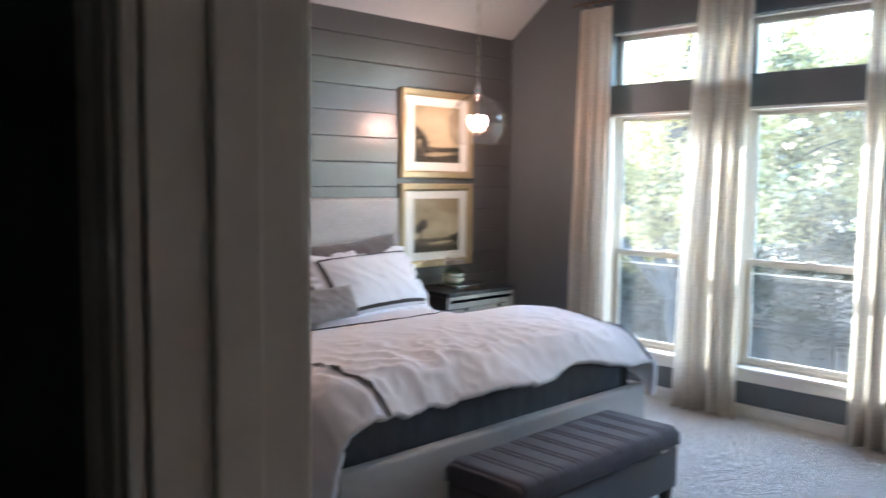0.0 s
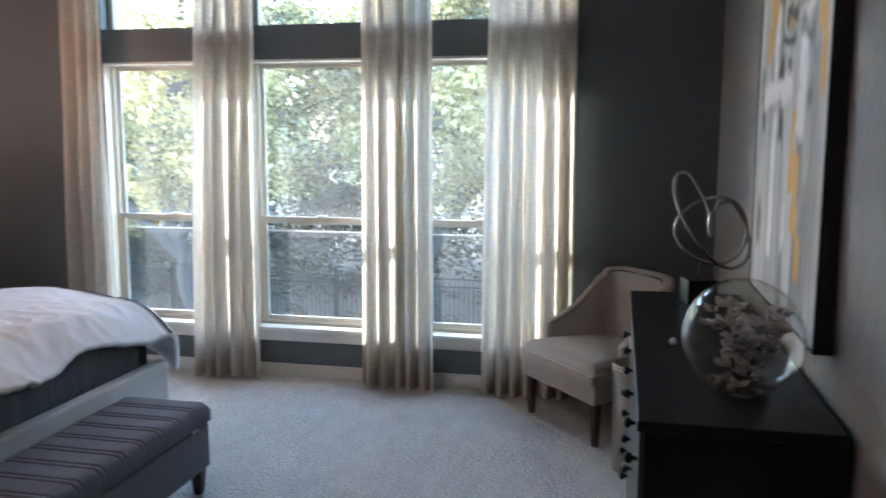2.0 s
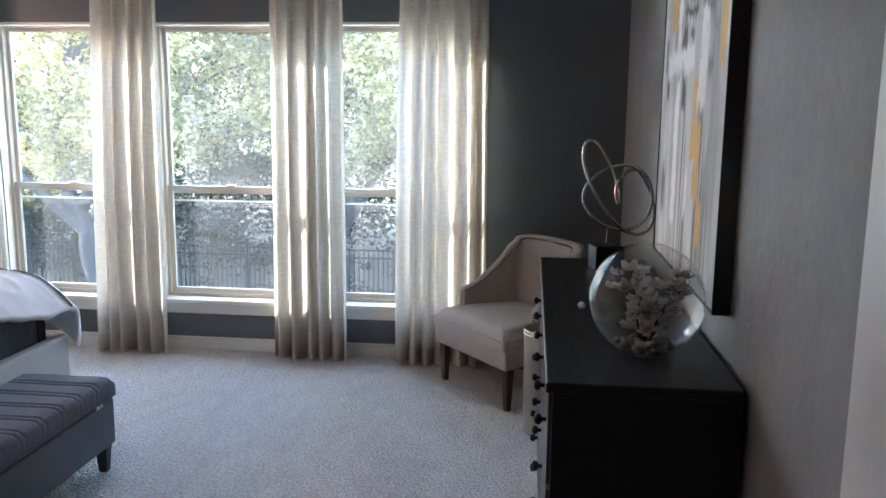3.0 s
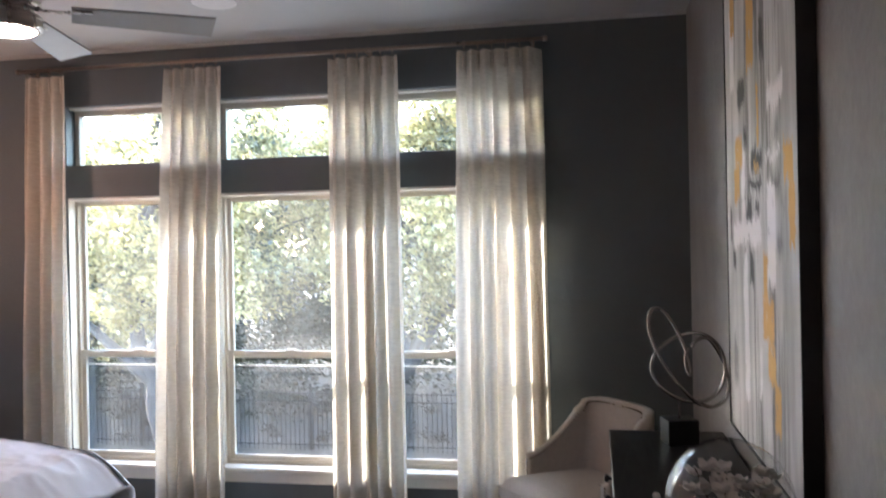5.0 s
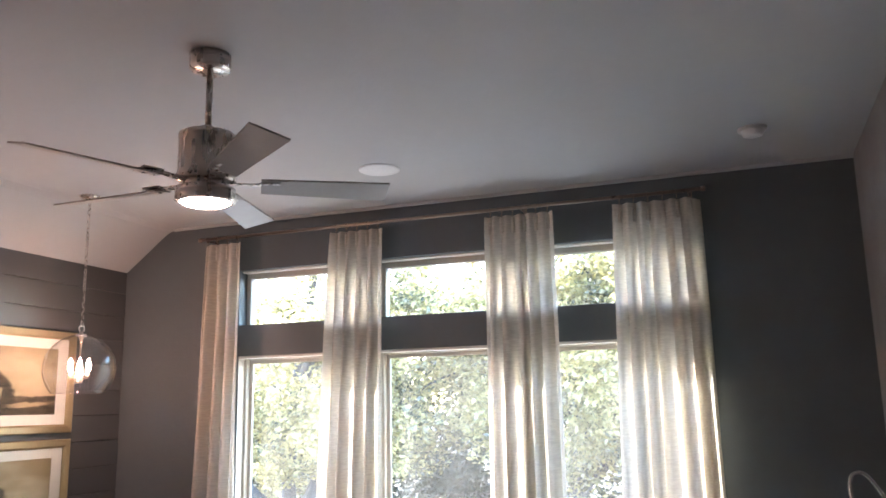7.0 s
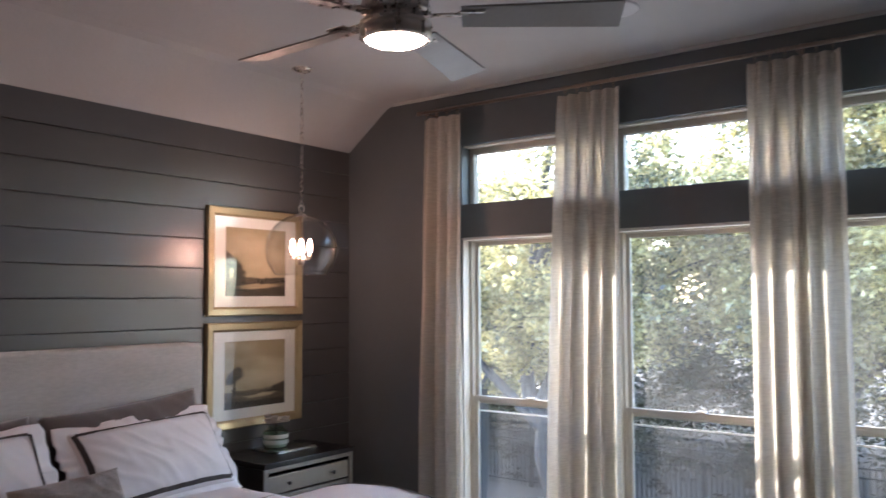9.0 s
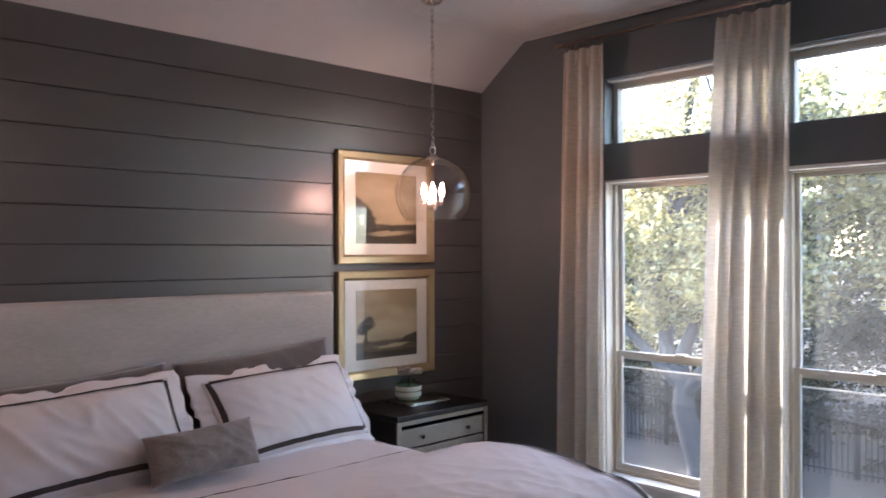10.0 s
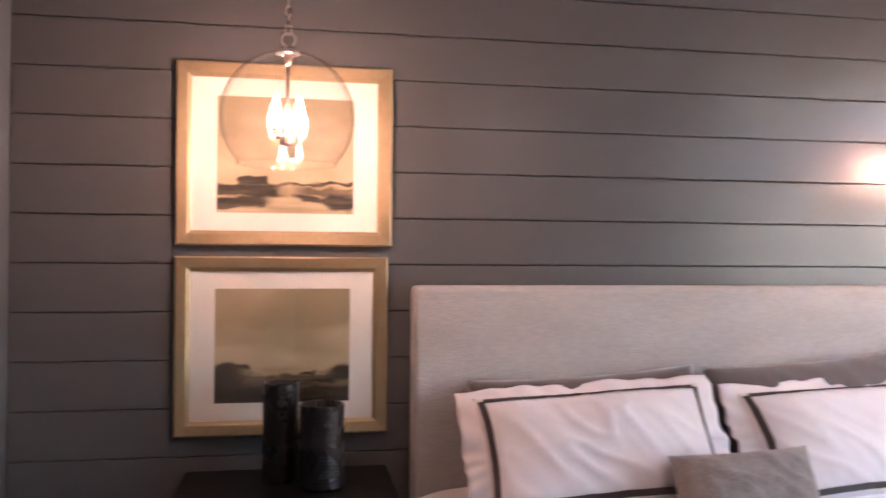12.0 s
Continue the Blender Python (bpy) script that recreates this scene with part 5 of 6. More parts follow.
# ---- large abstract painting ----
def abstract_material():
    m = bpy.data.materials.new("abstract_canvas")
    m.use_nodes = True
    n, l = m.node_tree.nodes, m.node_tree.links
    b = n["Principled BSDF"]
    b.inputs["Roughness"].default_value = 0.55
    co = n.new("ShaderNodeTexCoord")
    sep = n.new("ShaderNodeSeparateXYZ")
    l.new(co.outputs["Object"], sep.inputs[0])

    def nz(scale, stretch, at, detail=5, rough=0.55):
        a = n.new("ShaderNodeMapping")
        a.inputs["Scale"].default_value = stretch
        a.inputs["Location"].default_value = at
        l.new(co.outputs["Object"], a.inputs[0])
        t = n.new("ShaderNodeTexNoise")
        t.inputs["Scale"].default_value = scale
        t.inputs["Detail"].default_value = detail
        t.inputs["Roughness"].default_value = rough
        l.new(a.outputs[0], t.inputs["Vector"])
        return t.outputs[0]

    def rng(v, a, b2, c=0.0, d=1.0):
        o = n.new("ShaderNodeMapRange")
        o.inputs[1].default_value, o.inputs[2].default_value, o.inputs[3].default_value, o.inputs[4].default_value = a, b2, c, d
        l.new(v, o.inputs[0])
        return o.outputs[0]

    def mul(a, b2):
        o = n.new("ShaderNodeMath")
        o.operation = "MULTIPLY"
        l.new(a, o.inputs[0])
        l.new(b2, o.inputs[1])
        return o.outputs[0]

    def mix(f, a, b2):
        o = n.new("ShaderNodeMix")
        o.data_type = "RGBA"
        for i, v in ((0, f), (6, a), (7, b2)):
            if isinstance(v, tuple):
                o.inputs[i].default_value = (*v, 1)
            else:
                l.new(v, o.inputs[i])
        return o.outputs[2]

    def op(kind, a, b2):
        o = n.new("ShaderNodeMath")
        o.operation = kind
        for i, v in enumerate((a, b2)):
            if isinstance(v, (int, float)):
                o.inputs[i].default_value = v
            else:
                l.new(v, o.inputs[i])
        return o.outputs[0]

    def clear(v):
        return op("MULTIPLY", op("MAXIMUM", op("MINIMUM", v, 1.0), 0.0), 1.0)

    # ragged coordinates, so that strokes get torn edges
    wy = op("ADD", sep.outputs[1], op("MULTIPLY", op("SUBTRACT", nz(6, (1, 1, 0.8), (1, 2, 3)), 0.5), 0.055))
    wy = op("ADD", wy, op("MULTIPLY", op("SUBTRACT", nz(55, (1, 1, 0.5), (4, 2, 3)), 0.5), 0.045))
    wz = op("ADD", sep.outputs[2], op("MULTIPLY", op("SUBTRACT", nz(9, (1, 1.5, 0.7), (7, 1, 3)), 0.5), 0.11))
    wz = op("ADD", wz, op("MULTIPLY", op("SUBTRACT", nz(60, (1, 1.6, 0.25), (3, 1, 8)), 0.5), 0.10))

    def stroke(cy, hy, z0, z1, soft=0.012):
        a = clear(op("DIVIDE", op("SUBTRACT", hy, op("ABSOLUTE", op("SUBTRACT", wy, cy), 0)), soft))
        b2 = clear(op("DIVIDE", op("SUBTRACT", (z1 - z0) / 2, op("ABSOLUTE", op("SUBTRACT", wz, (z0 + z1) / 2), 0)), soft * 2))
        return op("MULTIPLY", a, b2)

    col = mix(rng(nz(3.0, (1, 2.2, 0.35), (2, 1, 4)), 0.42, 0.60), (0.60, 0.595, 0.585), (0.38, 0.38, 0.375))
    col = mix(mul(rng(nz(5.0, (1, 4.0, 0.22), (5, 1, 0)), 0.50, 0.60), rng(op("ABSOLUTE", sep.outputs[1], 0), 0.50, 0.30)), col, (0.17, 0.165, 0.16))
    white, grey, black, gold = (0.84, 0.82, 0.83), (0.13, 0.13, 0.135), (0.022, 0.022, 0.024), (0.62, 0.36, 0.10)
    thin = rng(nz(16, (1, 2.0, 0.7), (0, 3, 0)), 0.32, 0.40)
    whites = ((0.17, 0.25, -0.26, -0.15), (-0.22, 0.062, -0.39, -0.06), (0.21, 0.039, -0.17, 0.08), (0.19, 0.044, -0.78, -0.26), (-0.25, 0.10, -0.01, 0.03),
              (-0.05, 0.028, -0.72, -0.57), (-0.29, 0.11, 0.13, 0.22), (0.15, 0.09, 0.66, 0.92), (0.40, 0.05, 0.30, 0.60), (-0.40, 0.06, 0.40, 0.80))
    greys = ((-0.30, 0.082, -0.14, -0.01), (-0.29, 0.062, 0.03, 0.12), (-0.33, 0.047, -0.30, -0.19), (-0.37, 0.053, -0.17, -0.12), (0.41, 0.052, -0.79, -0.56),
             (0.02, 0.09, 0.45, 0.72), (-0.30, 0.07, 0.50, 0.86))
    blacks = ((0.23, 0.075, 0.20, 0.32), (-0.02, 0.095, -0.03, 0.06), (0.01, 0.11, -0.09, -0.03), (0.11, 0.05, -0.18, -0.09), (-0.02, 0.035, -0.17, -0.11),
              (0.47, 0.022, -0.26, -0.10), (0.08, 0.045, -0.38, -0.26), (0.40, 0.035, -0.36, -0.26), (0.16, 0.035, 0.07, 0.15), (0.27, 0.07, 0.60, 0.80), (-0.12, 0.035, 0.30, 0.44))
    golds = ((-0.13, 0.035, -0.42, -0.27), (-0.16, 0.080, -0.55, -0.40), (-0.20, 0.050, -0.66, -0.54), (-0.27, 0.045, -0.80, -0.63), (-0.44, 0.055, -0.10, 0.03),
             (-0.47, 0.034, -0.26, -0.08), (0.29, 0.070, 0.02, 0.14), (0.33, 0.060, -0.11, 0.03), (-0.05, 0.020, 0.06, 0.26), (-0.02, 0.037, -0.02, 0.02),
             (0.38, 0.050, 0.48, 0.82), (0.06, 0.065, 0.30, 0.60))
    for rows, c in ((greys, grey), (whites, white), (blacks, black)):
        for cy, hy, z0, z1 in rows:
            col = mix(mul(stroke(cy, hy, z0, z1, 0.03 if c == grey else 0.012), thin), col, c)
    goldf = None
    for cy, hy, z0, z1 in golds:
        s = stroke(cy, hy, z0, z1, 0.008)
        goldf = s if goldf is None else op("MAXIMUM", goldf, s)
    goldf = mul(goldf, rng(nz(22, (1, 1.2, 0.8), (2, 5, 1)), 0.30, 0.38))
    l.new(mix(goldf, col, gold), b.inputs["Base Color"])
    l.new(rng(goldf, 0, 1, 0, 0.5), b.inputs["Metallic"])
    bp = n.new("ShaderNodeBump")
    bp.inputs["Strength"].default_value = 0.5
    bp.inputs["Distance"].default_value = 0.003
    l.new(nz(60, (1, 1, 0.4), (0, 0, 0)), bp.inputs["Height"])
    l.new(bp.outputs[0], b.inputs["Normal"])
    return m


art = thing("abstract_painting", pose(RIGHT - 0.002, -2.2125, 1.95), "tall grey, white and gold abstract canvas in a black frame", "painting")
AW, AH = 0.5575, 0.93
part("canvas", box(-0.045, -0.010, -AW + 0.008, AW - 0.008, -AH + 0.008, AH - 0.008, 0.003), abstract_material(), art, "grey, white and gold brushed canvas")
M_ARTFRAME = material("black_floater_frame", (0.012, 0.012, 0.013), 0.5, second=(0.02, 0.02, 0.02), scale=8)
for a in (((-0.048, 0), (-AW, -AW + 0.006), (-AH, AH)), ((-0.048, 0), (AW - 0.006, AW), (-AH, AH)),
          ((-0.048, 0), (-AW + 0.006, AW - 0.006), (-AH, -AH + 0.006)), ((-0.048, 0), (-AW + 0.006, AW - 0.006), (AH - 0.006, AH))):
    part("frame_strip", box(*a[0], *a[1], *a[2], 0.001), M_ARTFRAME, art, "black frame strip")

# ---- armchair ----
chair = thing("armchair", pose(4.366, -0.463, 0, 0, 0, -51), "beige linen slipper chair with sloped arms and nailhead trim", "armchair")
# local: y points to the front of the seat mirrored, x across; front edge at -y
CW = 0.335
def taper_seat():
    bm = box(-CW + 0.005, CW - 0.005, -0.315, 0.22, 0.225, 0.335, 0.015, 3)
    for v in bm.verts:
        v.co.x *= 1 - 0.24 * (v.co.y + 0.315) / 0.535
    return bm


part("seat_frame", taper_seat(), M_CHAIR, chair, "beige upholstered seat rail")


def cushion_top(u, v):
    x, y = (-CW + 2 * CW * u) * (1 - 0.26 * v), -0.335 + 0.54 * v
    round_ = max(0, 1 - min(u, 1 - u) / 0.08) ** 2 * 0.035 + max(0, 1 - v / 0.10) ** 2 * 0.04
    crown = 0.028 * math.sin(math.pi * u) * math.sin(math.pi * min(1, v + 0.08))
    return Vector((x, y + 0.012 * (1 - abs(2 * u - 1) ** 2) * -1 * (1 - v), 0.440 + crown - round_))


bm = sheet(28, 28, cushion_top)
rim = [e for e in bm.edges if e.is_boundary]
ext = bmesh.ops.extrude_edge_only(bm, edges=rim)
for v in ext["geom"]:
    if isinstance(v, bmesh.types.BMVert):
        v.co.z = 0.337
bmesh.ops.recalc_face_normals(bm, faces=bm.faces[:])
part("seat_cushion", bm, M_CHAIR, chair, "plump beige seat cushion", smooth=True)
edge_line = [(-CW * 0.9, -0.13, 0.393), (-CW, -0.31, 0.388), (-CW + 0.03, -0.338, 0.388), (0, -0.349, 0.392), (CW - 0.03, -0.338, 0.388), (CW, -0.31, 0.388), (CW * 0.9, -0.13, 0.393)]
part("piping", tube(smoothline(edge_line, 6), 0.005, 6), M_CHAIR, chair, smooth=True)


def shell_line(s):
    """Plan of the wrap-round back, s from -1 (one arm's front) to 1 (the other's)."""
    a = abs(s)
    if a > 0.5:
        t = (a - 0.5) / 0.5
        return math.copysign(0.262 + (CW - 0.262) * t, s), 0.15 - 0.29 * t
    ang = s / 0.5 * math.pi / 2
    k = 3.6
    c, d = abs(math.sin(ang)) ** (2 / k), abs(math.cos(ang)) ** (2 / k)
    return math.copysign(0.262 * c, s), 0.15 + 0.10 * d


def shell_top(s):
    a = abs(s)
    if a < 0.44:
        return 0.822 + 0.022 * math.cos(a / 0.44 * math.pi / 2)
    t = min(1, (a - 0.44) / 0.56)
    return 0.538 + 0.284 * (1 - t) ** 1.65 - 0.012 * t ** 8


def shell(off, lower):
    def f(u, v):
        s = -1 + 2 * u
        x, y = shell_line(s)
        e = 0.004
        x2, y2 = shell_line(min(1, s + e))
        x1, y1 = shell_line(max(-1, s - e))
        nrm = Vector((y2 - y1, -(x2 - x1), 0))
        nrm.normalize()
        z = lower + (shell_top(s) - lower) * v
        lean = 0.06 * max(0, (z - 0.45)) * (1 if abs(s) < 0.5 else 0.4)
        return Vector((x, y + lean, z)) + nrm * off
    return f


# wrap-round shell: outer and inner skins closed along the rim
bm = bmesh.new()
NU, NV = 72, 14
fo, fi = shell(-0.028, 0.23), shell(0.028, 0.30)
go = [[bm.verts.new(fo(i / NU, j / NV)) for j in range(NV + 1)] for i in range(NU + 1)]
gi = [[bm.verts.new(fi(i / NU, j / NV)) for j in range(NV + 1)] for i in range(NU + 1)]
for g in (go, gi):
    for i in range(NU):
        for j in range(NV):
            bm.faces.new((g[i][j], g[i + 1][j], g[i + 1][j + 1], g[i][j + 1]))
for i in range(NU):
    for j in (0, NV):
        bm.faces.new((go[i][j], go[i + 1][j], gi[i + 1][j], gi[i][j]))
for j in range(NV):
    for i in (0, NU):
        bm.faces.new((go[i][j], go[i][j + 1], gi[i][j + 1], gi[i][j]))
bmesh.ops.recalc_face_normals(bm, faces=bm.faces[:])
part("wrap_back", bm, M_CHAIR, chair, "beige upholstered wrap-round back and arms", smooth=True)
bm = bmesh.new()
for i in range(96):
    s = -1 + 2 * (i + 0.5) / 96
    for f in (shell(0.0325, 0.3),):
        c = f((s + 1) / 2, 0.965)
        me = bmesh.ops.create_icosphere(bm, subdivisions=1, radius=0.0055)
        bmesh.ops.translate(bm, verts=me["verts"], vec=c)
for i in range(14):
    for s in (-1, 1):
        c = shell(0, 0.3)((s + 1) / 2, i / 14)
        me = bmesh.ops.create_icosphere(bm, subdivisions=1, radius=0.0055)
        bmesh.ops.translate(bm, verts=me["verts"], vec=c + Vector((0, -0.002, 0)))
part("nailheads", bm, M_NAIL, chair, "row of brass nailheads", smooth=True)["kind"] = "stuff"
for sx in (-1, 1):
    for sy, splay in ((-0.275, 0), (0.255, 1)):
        bm = box(-0.024, 0.024, -0.024, 0.024, 0, 0.226, 0.004)
        for v in bm.verts:
            k = 0.62 + 0.38 * v.co.z / 0.226
            v.co.x, v.co.y = v.co.x * k, v.co.y * k + splay * 0.05 * (1 - v.co.z / 0.226)
        part("leg", bm, M_CHAIRWOOD, chair, "tapered walnut leg", at=pose(sx * (0.30 if splay == 0 else 0.22), sy if splay == 0 else 0.19, 0))

bin_ = thing("waste_bin", pose(4.542, -1.128, 0), "tall champagne metal waste bin between chair and dresser", "waste bin")
part("wall", lathe([(0, 0), (0.108, 0.0), (0.114, 0.006), (0.121, 0.515), (0.123, 0.523), (0.121, 0.530), (0.117, 0.523), (0.110, 0.01), (0, 0.008)], 40), M_BIN, bin_, smooth=True)
part("rim", lathe([(0.1215, 0.500), (0.1245, 0.502), (0.1245, 0.508), (0.1215, 0.510)], 40), M_BIN, bin_, smooth=True)

# ---- outdoors ----
def ground_z(x, y):
    """The garden falls away from the house towards the fence."""
    t = min(1, max(0, (y - 0.8) / 8.5))
    z = -0.40 - 3.0 * t * t * (3 - 2 * t)
    if y < 60:
        z += 0.10 * noise.noise((x * 0.35, y * 0.35, 1.0)) * min(1, y / 4)
    return z


gy = [0.17, 0.8, 1.6] + [2.5 + 0.5 * k for k in range(36)] + [22, 25, 30, 40, 60, 100, 200, 400, 800]
gx = [-800, -300, -120, -60, -40] + [-30 + 0.8 * k for k in range(70)] + [30, 40, 60, 120, 300, 800]
bm = bmesh.new()
grid = [[bm.verts.new((x, y, ground_z(x, y))) for y in gy] for x in gx]
for i in range(len(gx) - 1):
    for j in range(len(gy) - 1):
        bm.faces.new((grid[i][j], grid[i + 1][j], grid[i + 1][j + 1], grid[i][j + 1]))
for f in bm.faces:
    f.smooth = True
structure("ground", bm, M_GROUND, "sloping ground strewn with dry leaves under the oaks", "ground")

FY = 15.2
fence = thing("iron_fence", pose(0, FY, -3.43), "black iron picket fence across the garden", "fence")
first = part("picket", box(-0.011, 0.011, -0.011, 0.011, 0, 1.52), M_IRON, fence, at=pose(-17.0, 0, 0))
post = part("post", box(-0.035, 0.035, -0.035, 0.035, 0, 1.70, 0.005), M_IRON, fence, at=pose(-17.06, 0, 0))
for k in range(1, 190):
    o = new("picket", first.data)
    o.parent = fence
    o.matrix_local = pose(-17.0 + 0.125 * k, 0, 0)
    if k % 19 == 0:
        o = new("post", post.data)
        o.parent = fence
        o.matrix_local = pose(-17.06 + 0.125 * k, 0, 0)
for z in (0.12, 1.24, 1.44):
    part("rail", box(-17.1, 6.8, -0.016, 0.016, z, z + 0.035), M_IRON, fence)


def leaves(clumps, leaf, rng):
    """Many small leaves, gathered in uneven clumps: rows of centre x, y, z, radius and count."""
    c = np.repeat(clumps[:, :3], clumps[:, 4].astype(int), axis=0)
    r = np.repeat(clumps[:, 3], clumps[:, 4].astype(int))
    n = len(c)
    d = rng.normal(size=(n, 3))
    d /= np.linalg.norm(d, axis=1, keepdims=True)
    p = c + d * (r * rng.random(n) ** 0.5)[:, None] * np.array([1.15, 1.15, 0.8])
    a = rng.normal(size=(n, 3)) * np.array([1, 1, 0.7])
    a /= np.linalg.norm(a, axis=1, keepdims=True)
    b = np.cross(a, rng.normal(size=(n, 3)))
    b /= np.linalg.norm(b, axis=1, keepdims=True)
    s = (leaf * rng.uniform(0.6, 1.3, n))[:, None]
    v = np.stack([p - a * s, p + b * s * 0.5, p + a * s, p - b * s * 0.5], axis=1).reshape(-1, 3)
    f = np.arange(n * 4).reshape(-1, 4)
    return v, f


def leaf_object(name, v, f, mat):
    me = bpy.data.meshes.new(name)
    me.from_pydata(v.tolist(), [], f.tolist())
    me.materials.append(mat)
    return new(name, me)


def tree(x, y, lift, bends, trunk_r, limbs, crown, seed, n_clumps, per, leaf, label):
    """bends: the trunk's line above its foot; limbs: (where along it, end); crown: centre and half sizes of the leafy mass."""
    rnd, rng = random.Random(seed), np.random.default_rng(seed)
    foot = ground_z(x, y) - 0.15
    up = Vector((0, 0, max(0.0, lift - foot)))
    bends = [Vector(bends[0])] + [Vector(q) + up for q in bends[1:]]
    limbs = [(w, Vector(e) + up) for w, e in limbs]
    t = thing("tree", pose(x, y, foot), label, "tree", "garden trees")
    line = smoothline(bends, 7)
    part("trunk", tube(line, trunk_r, 12, taper=[trunk_r * (1.2 - 0.9 * (i / (len(line) - 1)) ** 0.8) for i in range(len(line))]), M_BARK, t, smooth=True)
    clumps = []
    (cx, cy, cz), (hx, hy, hz) = crown
    cz += up.z
    for where, end in limbs:
        root = line[int(where * (len(line) - 1))]
        end = Vector(end)
        mid = (root + end) / 2 + Vector((rnd.uniform(-0.3, 0.3), rnd.uniform(-0.3, 0.3), rnd.uniform(0, 0.4)))
        bl = smoothline([root, mid, end], 7)
        lb = part("limb", tube(bl, 0.05, 8, taper=[trunk_r * 0.6 * (1.0 - 0.8 * i / (len(bl) - 1)) for i in range(len(bl))]), M_BARK, t, smooth=True)
        for s in range(3):
            q = bl[6 + 3 * s]
            e = q + Vector((rnd.gauss(0, 0.6), rnd.gauss(0, 0.6), rnd.uniform(0.2, 0.9)))
            part("twig", tube(smoothline([q, (q + e) / 2 + Vector((0, 0, 0.1)), e], 4), 0.03, 6, taper=[trunk_r * 0.16 * (1 - 0.08 * i) for i in range(9)]), M_BARK, lb, smooth=True)
            clumps.append((*e, 0.55, per))
    for _ in range(n_clumps):
        d = Vector((rnd.gauss(0, 1), rnd.gauss(0, 1), rnd.gauss(0, 1))).normalized() * rnd.uniform(0.35, 1.0) ** 0.6
        clumps.append((cx + d.x * hx, cy + d.y * hy, cz + d.z * hz, rnd.uniform(0.28, 0.66), per * rnd.uniform(0.6, 1.2)))
    v, f = leaves(np.array(clumps), leaf, rng)
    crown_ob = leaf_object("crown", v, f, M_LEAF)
    crown_ob.parent = t
    crown_ob["kind"] = "stuff"
    return t


tree(-2.45, 7.6, -1.57, [(0.05, 0, 0), (-0.02, 0, -0.3), (-0.30, 0, 0.7), (-0.36, 0.05, 1.2), (-0.68, 0.1, 1.75), (-0.62, 0.1, 3.2), (-0.3, 0, 5.0), (0.0, 0, 6.4)], 0.20,
     [(0.40, (-2.4, -0.4, 3.0)), (0.36, (1.6, -0.3, 3.4)), (0.5, (1.8, 0.8, 4.6)), (0.6, (-1.8, 0.9, 5.0)), (0.75, (0.9, -0.9, 6.0))],
     ((0.25, 0.2, 3.9), (3.0, 2.2, 1.9)), 3, 120, 430, 0.053, "grey-trunked live oak in full leaf")
tree(0.6, 8.8, -1.85, [(0, 0, 0), (0.25, 0, 0.9), (0.75, 0, 1.7), (1.15, 0.1, 2.5), (1.2, 0.1, 3.8), (1.0, 0, 5.5)], 0.22,
     [(0.36, (2.6, -0.2, 3.0)), (0.42, (-0.7, 0.5, 4.2)), (0.55, (2.4, 0.7, 4.4)), (0.7, (-0.2, -0.8, 5.0)), (0.8, (1.7, -0.6, 5.3))],
     ((0.7, 0.0, 4.9), (2.9, 2.2, 2.5)), 14, 130, 430, 0.053, "leaning oak with sunlit leaves")
tree(3.9, 8.2, -1.70, [(0, 0, 0), (-0.1, 0, 1.4), (0.1, 0, 3.0), (0.0, 0, 6.8)], 0.15,
     [(0.3, (-1.0, -0.3, 2.6)), (0.4, (1.3, -0.3, 3.6)), (0.5, (-1.2, 0.4, 4.2)), (0.7, (1.0, 0.5, 5.8))],
     ((-0.2, 0.0, 4.2), (2.2, 2.0, 3.1)), 21, 115, 420, 0.053, "slim oak with low leafy branches")
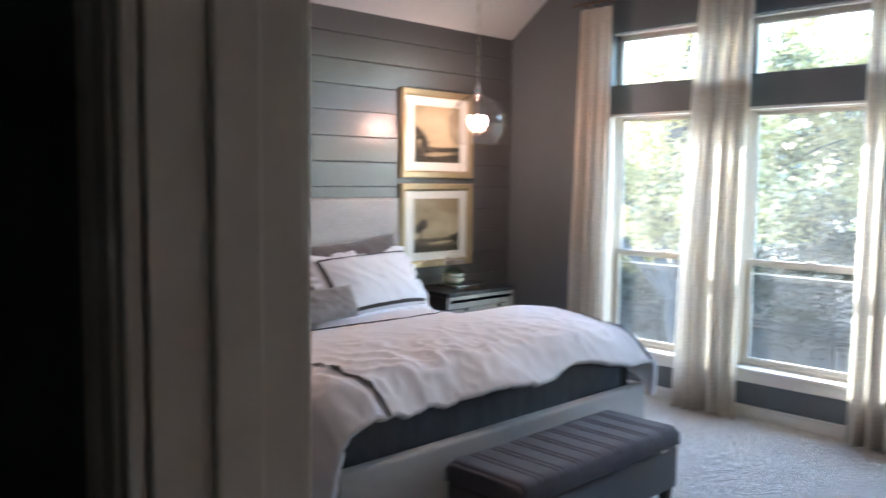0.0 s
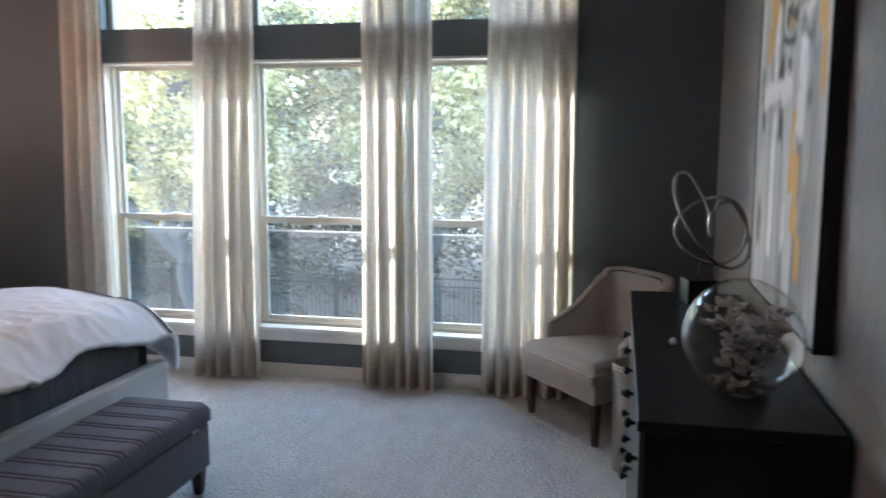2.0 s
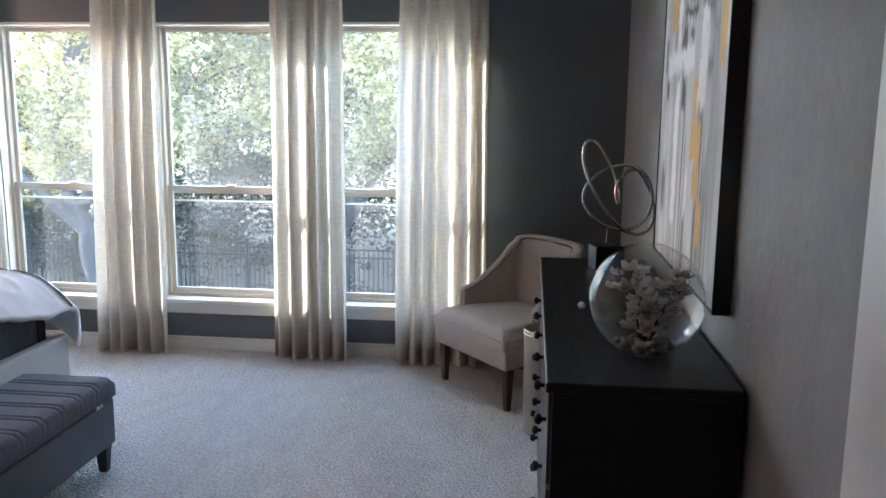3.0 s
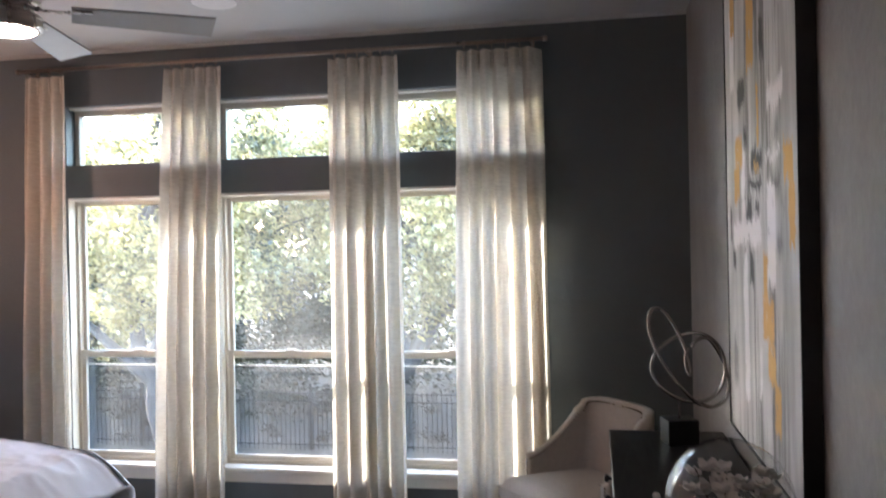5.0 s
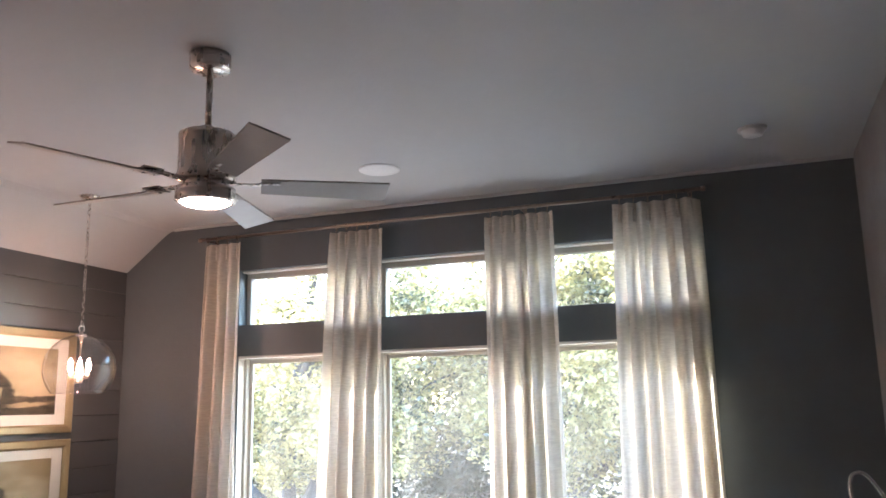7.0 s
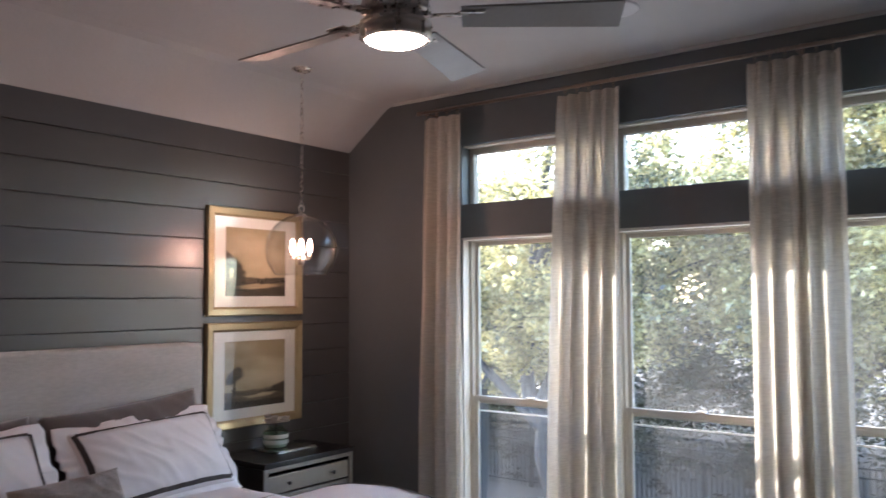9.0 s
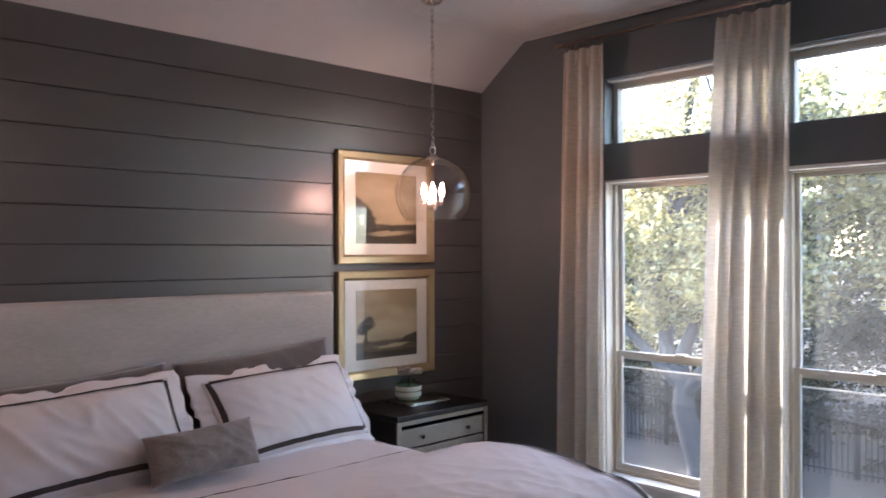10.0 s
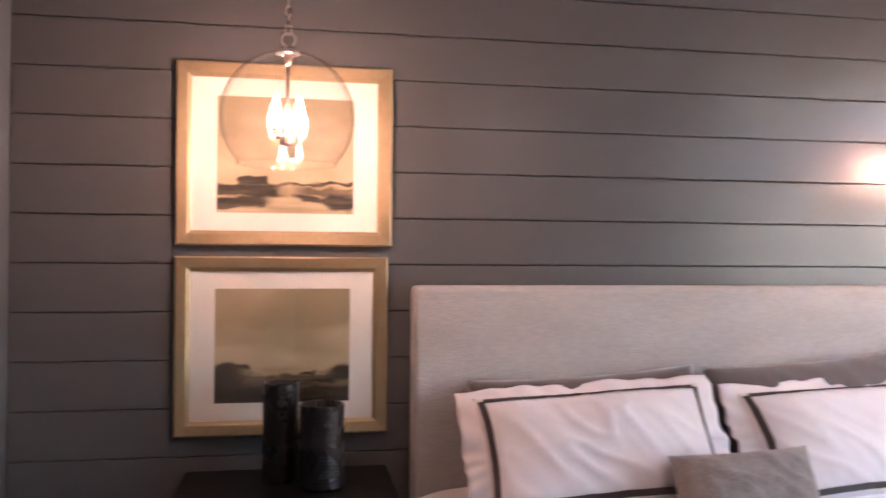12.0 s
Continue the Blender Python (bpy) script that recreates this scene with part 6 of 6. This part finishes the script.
tree(-6.2, 10.5, -2.35, [(0, 0, 0), (0.2, 0, 1.6), (-0.2, 0, 3.4), (0.0, 0, 7.2)], 0.20,
     [(0.3, (-1.8, -0.3, 3.0)), (0.4, (1.9, -0.3, 3.8)), (0.5, (-1.6, 0.4, 4.8)), (0.7, (1.2, 0.5, 6.2))],
     ((0.0, 0.0, 4.3), (3.2, 2.4, 2.4)), 27, 110, 480, 0.052, "spreading oak beside the fence")

rnd, rng = random.Random(77), np.random.default_rng(77)
rows = []
for k in range(560):
    x = rnd.uniform(-38, 18)
    rows.append((x, rnd.uniform(18, 25), -3.2 + 7.6 * rnd.random() ** 1.15, rnd.uniform(0.7, 1.7), 330))
for k in range(420):
    rows.append((rnd.uniform(-55, 24), rnd.uniform(27, 33), -3.2 + 7.2 * rnd.random(), rnd.uniform(1.4, 2.4), 170))
rows = np.array(rows)
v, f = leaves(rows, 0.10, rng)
tagged(leaf_object("far_woods", v, f, M_LEAF_FAR), "dense green woods beyond the garden fence, shade put into the leaf colour", "woods", kind="stuff")

rnd, rng = random.Random(91), np.random.default_rng(91)
rows = []
for k in range(150):
    x, y = rnd.uniform(-20, 9), rnd.uniform(15.8, 22)
    rows.append((x, y, ground_z(x, y) + 0.05, rnd.uniform(0.15, 0.5), 120))
v, f = leaves(np.array(rows), 0.055, rng)
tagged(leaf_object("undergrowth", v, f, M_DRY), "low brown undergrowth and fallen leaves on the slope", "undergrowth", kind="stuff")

# ---- planks of the bed wall, last ----
PITCH, FIRST = 0.1767, 0.820 - 5 * 0.1767
board = box(-0.0135, 0.0, BACK + 0.002, -0.002, 0.0, PITCH - 0.0045, 0.0012, 1)
me = bpy.data.meshes.new("plank")
board.to_mesh(me)
board.free()
me.materials.append(M_PLANK)
k = 0
while True:
    z = FIRST + PITCH * k
    if z + PITCH > SLOPE_Z:
        break
    if z + PITCH > 0:
        if z < 0:
            part("plank", box(-0.0135, 0.0, BACK + 0.002, -0.002, 0.0, z + PITCH - 0.0045, 0.0012, 1), M_PLANK, wall_w)
        else:
            o = new("plank", me)
            o.parent = wall_w
            o.matrix_local = pose(0, 0, z)
    k += 1
part("plank", box(-0.0135, 0.0, BACK + 0.002, -0.002, z, SLOPE_Z - 0.0005, 0.0012, 1), M_PLANK, wall_w)
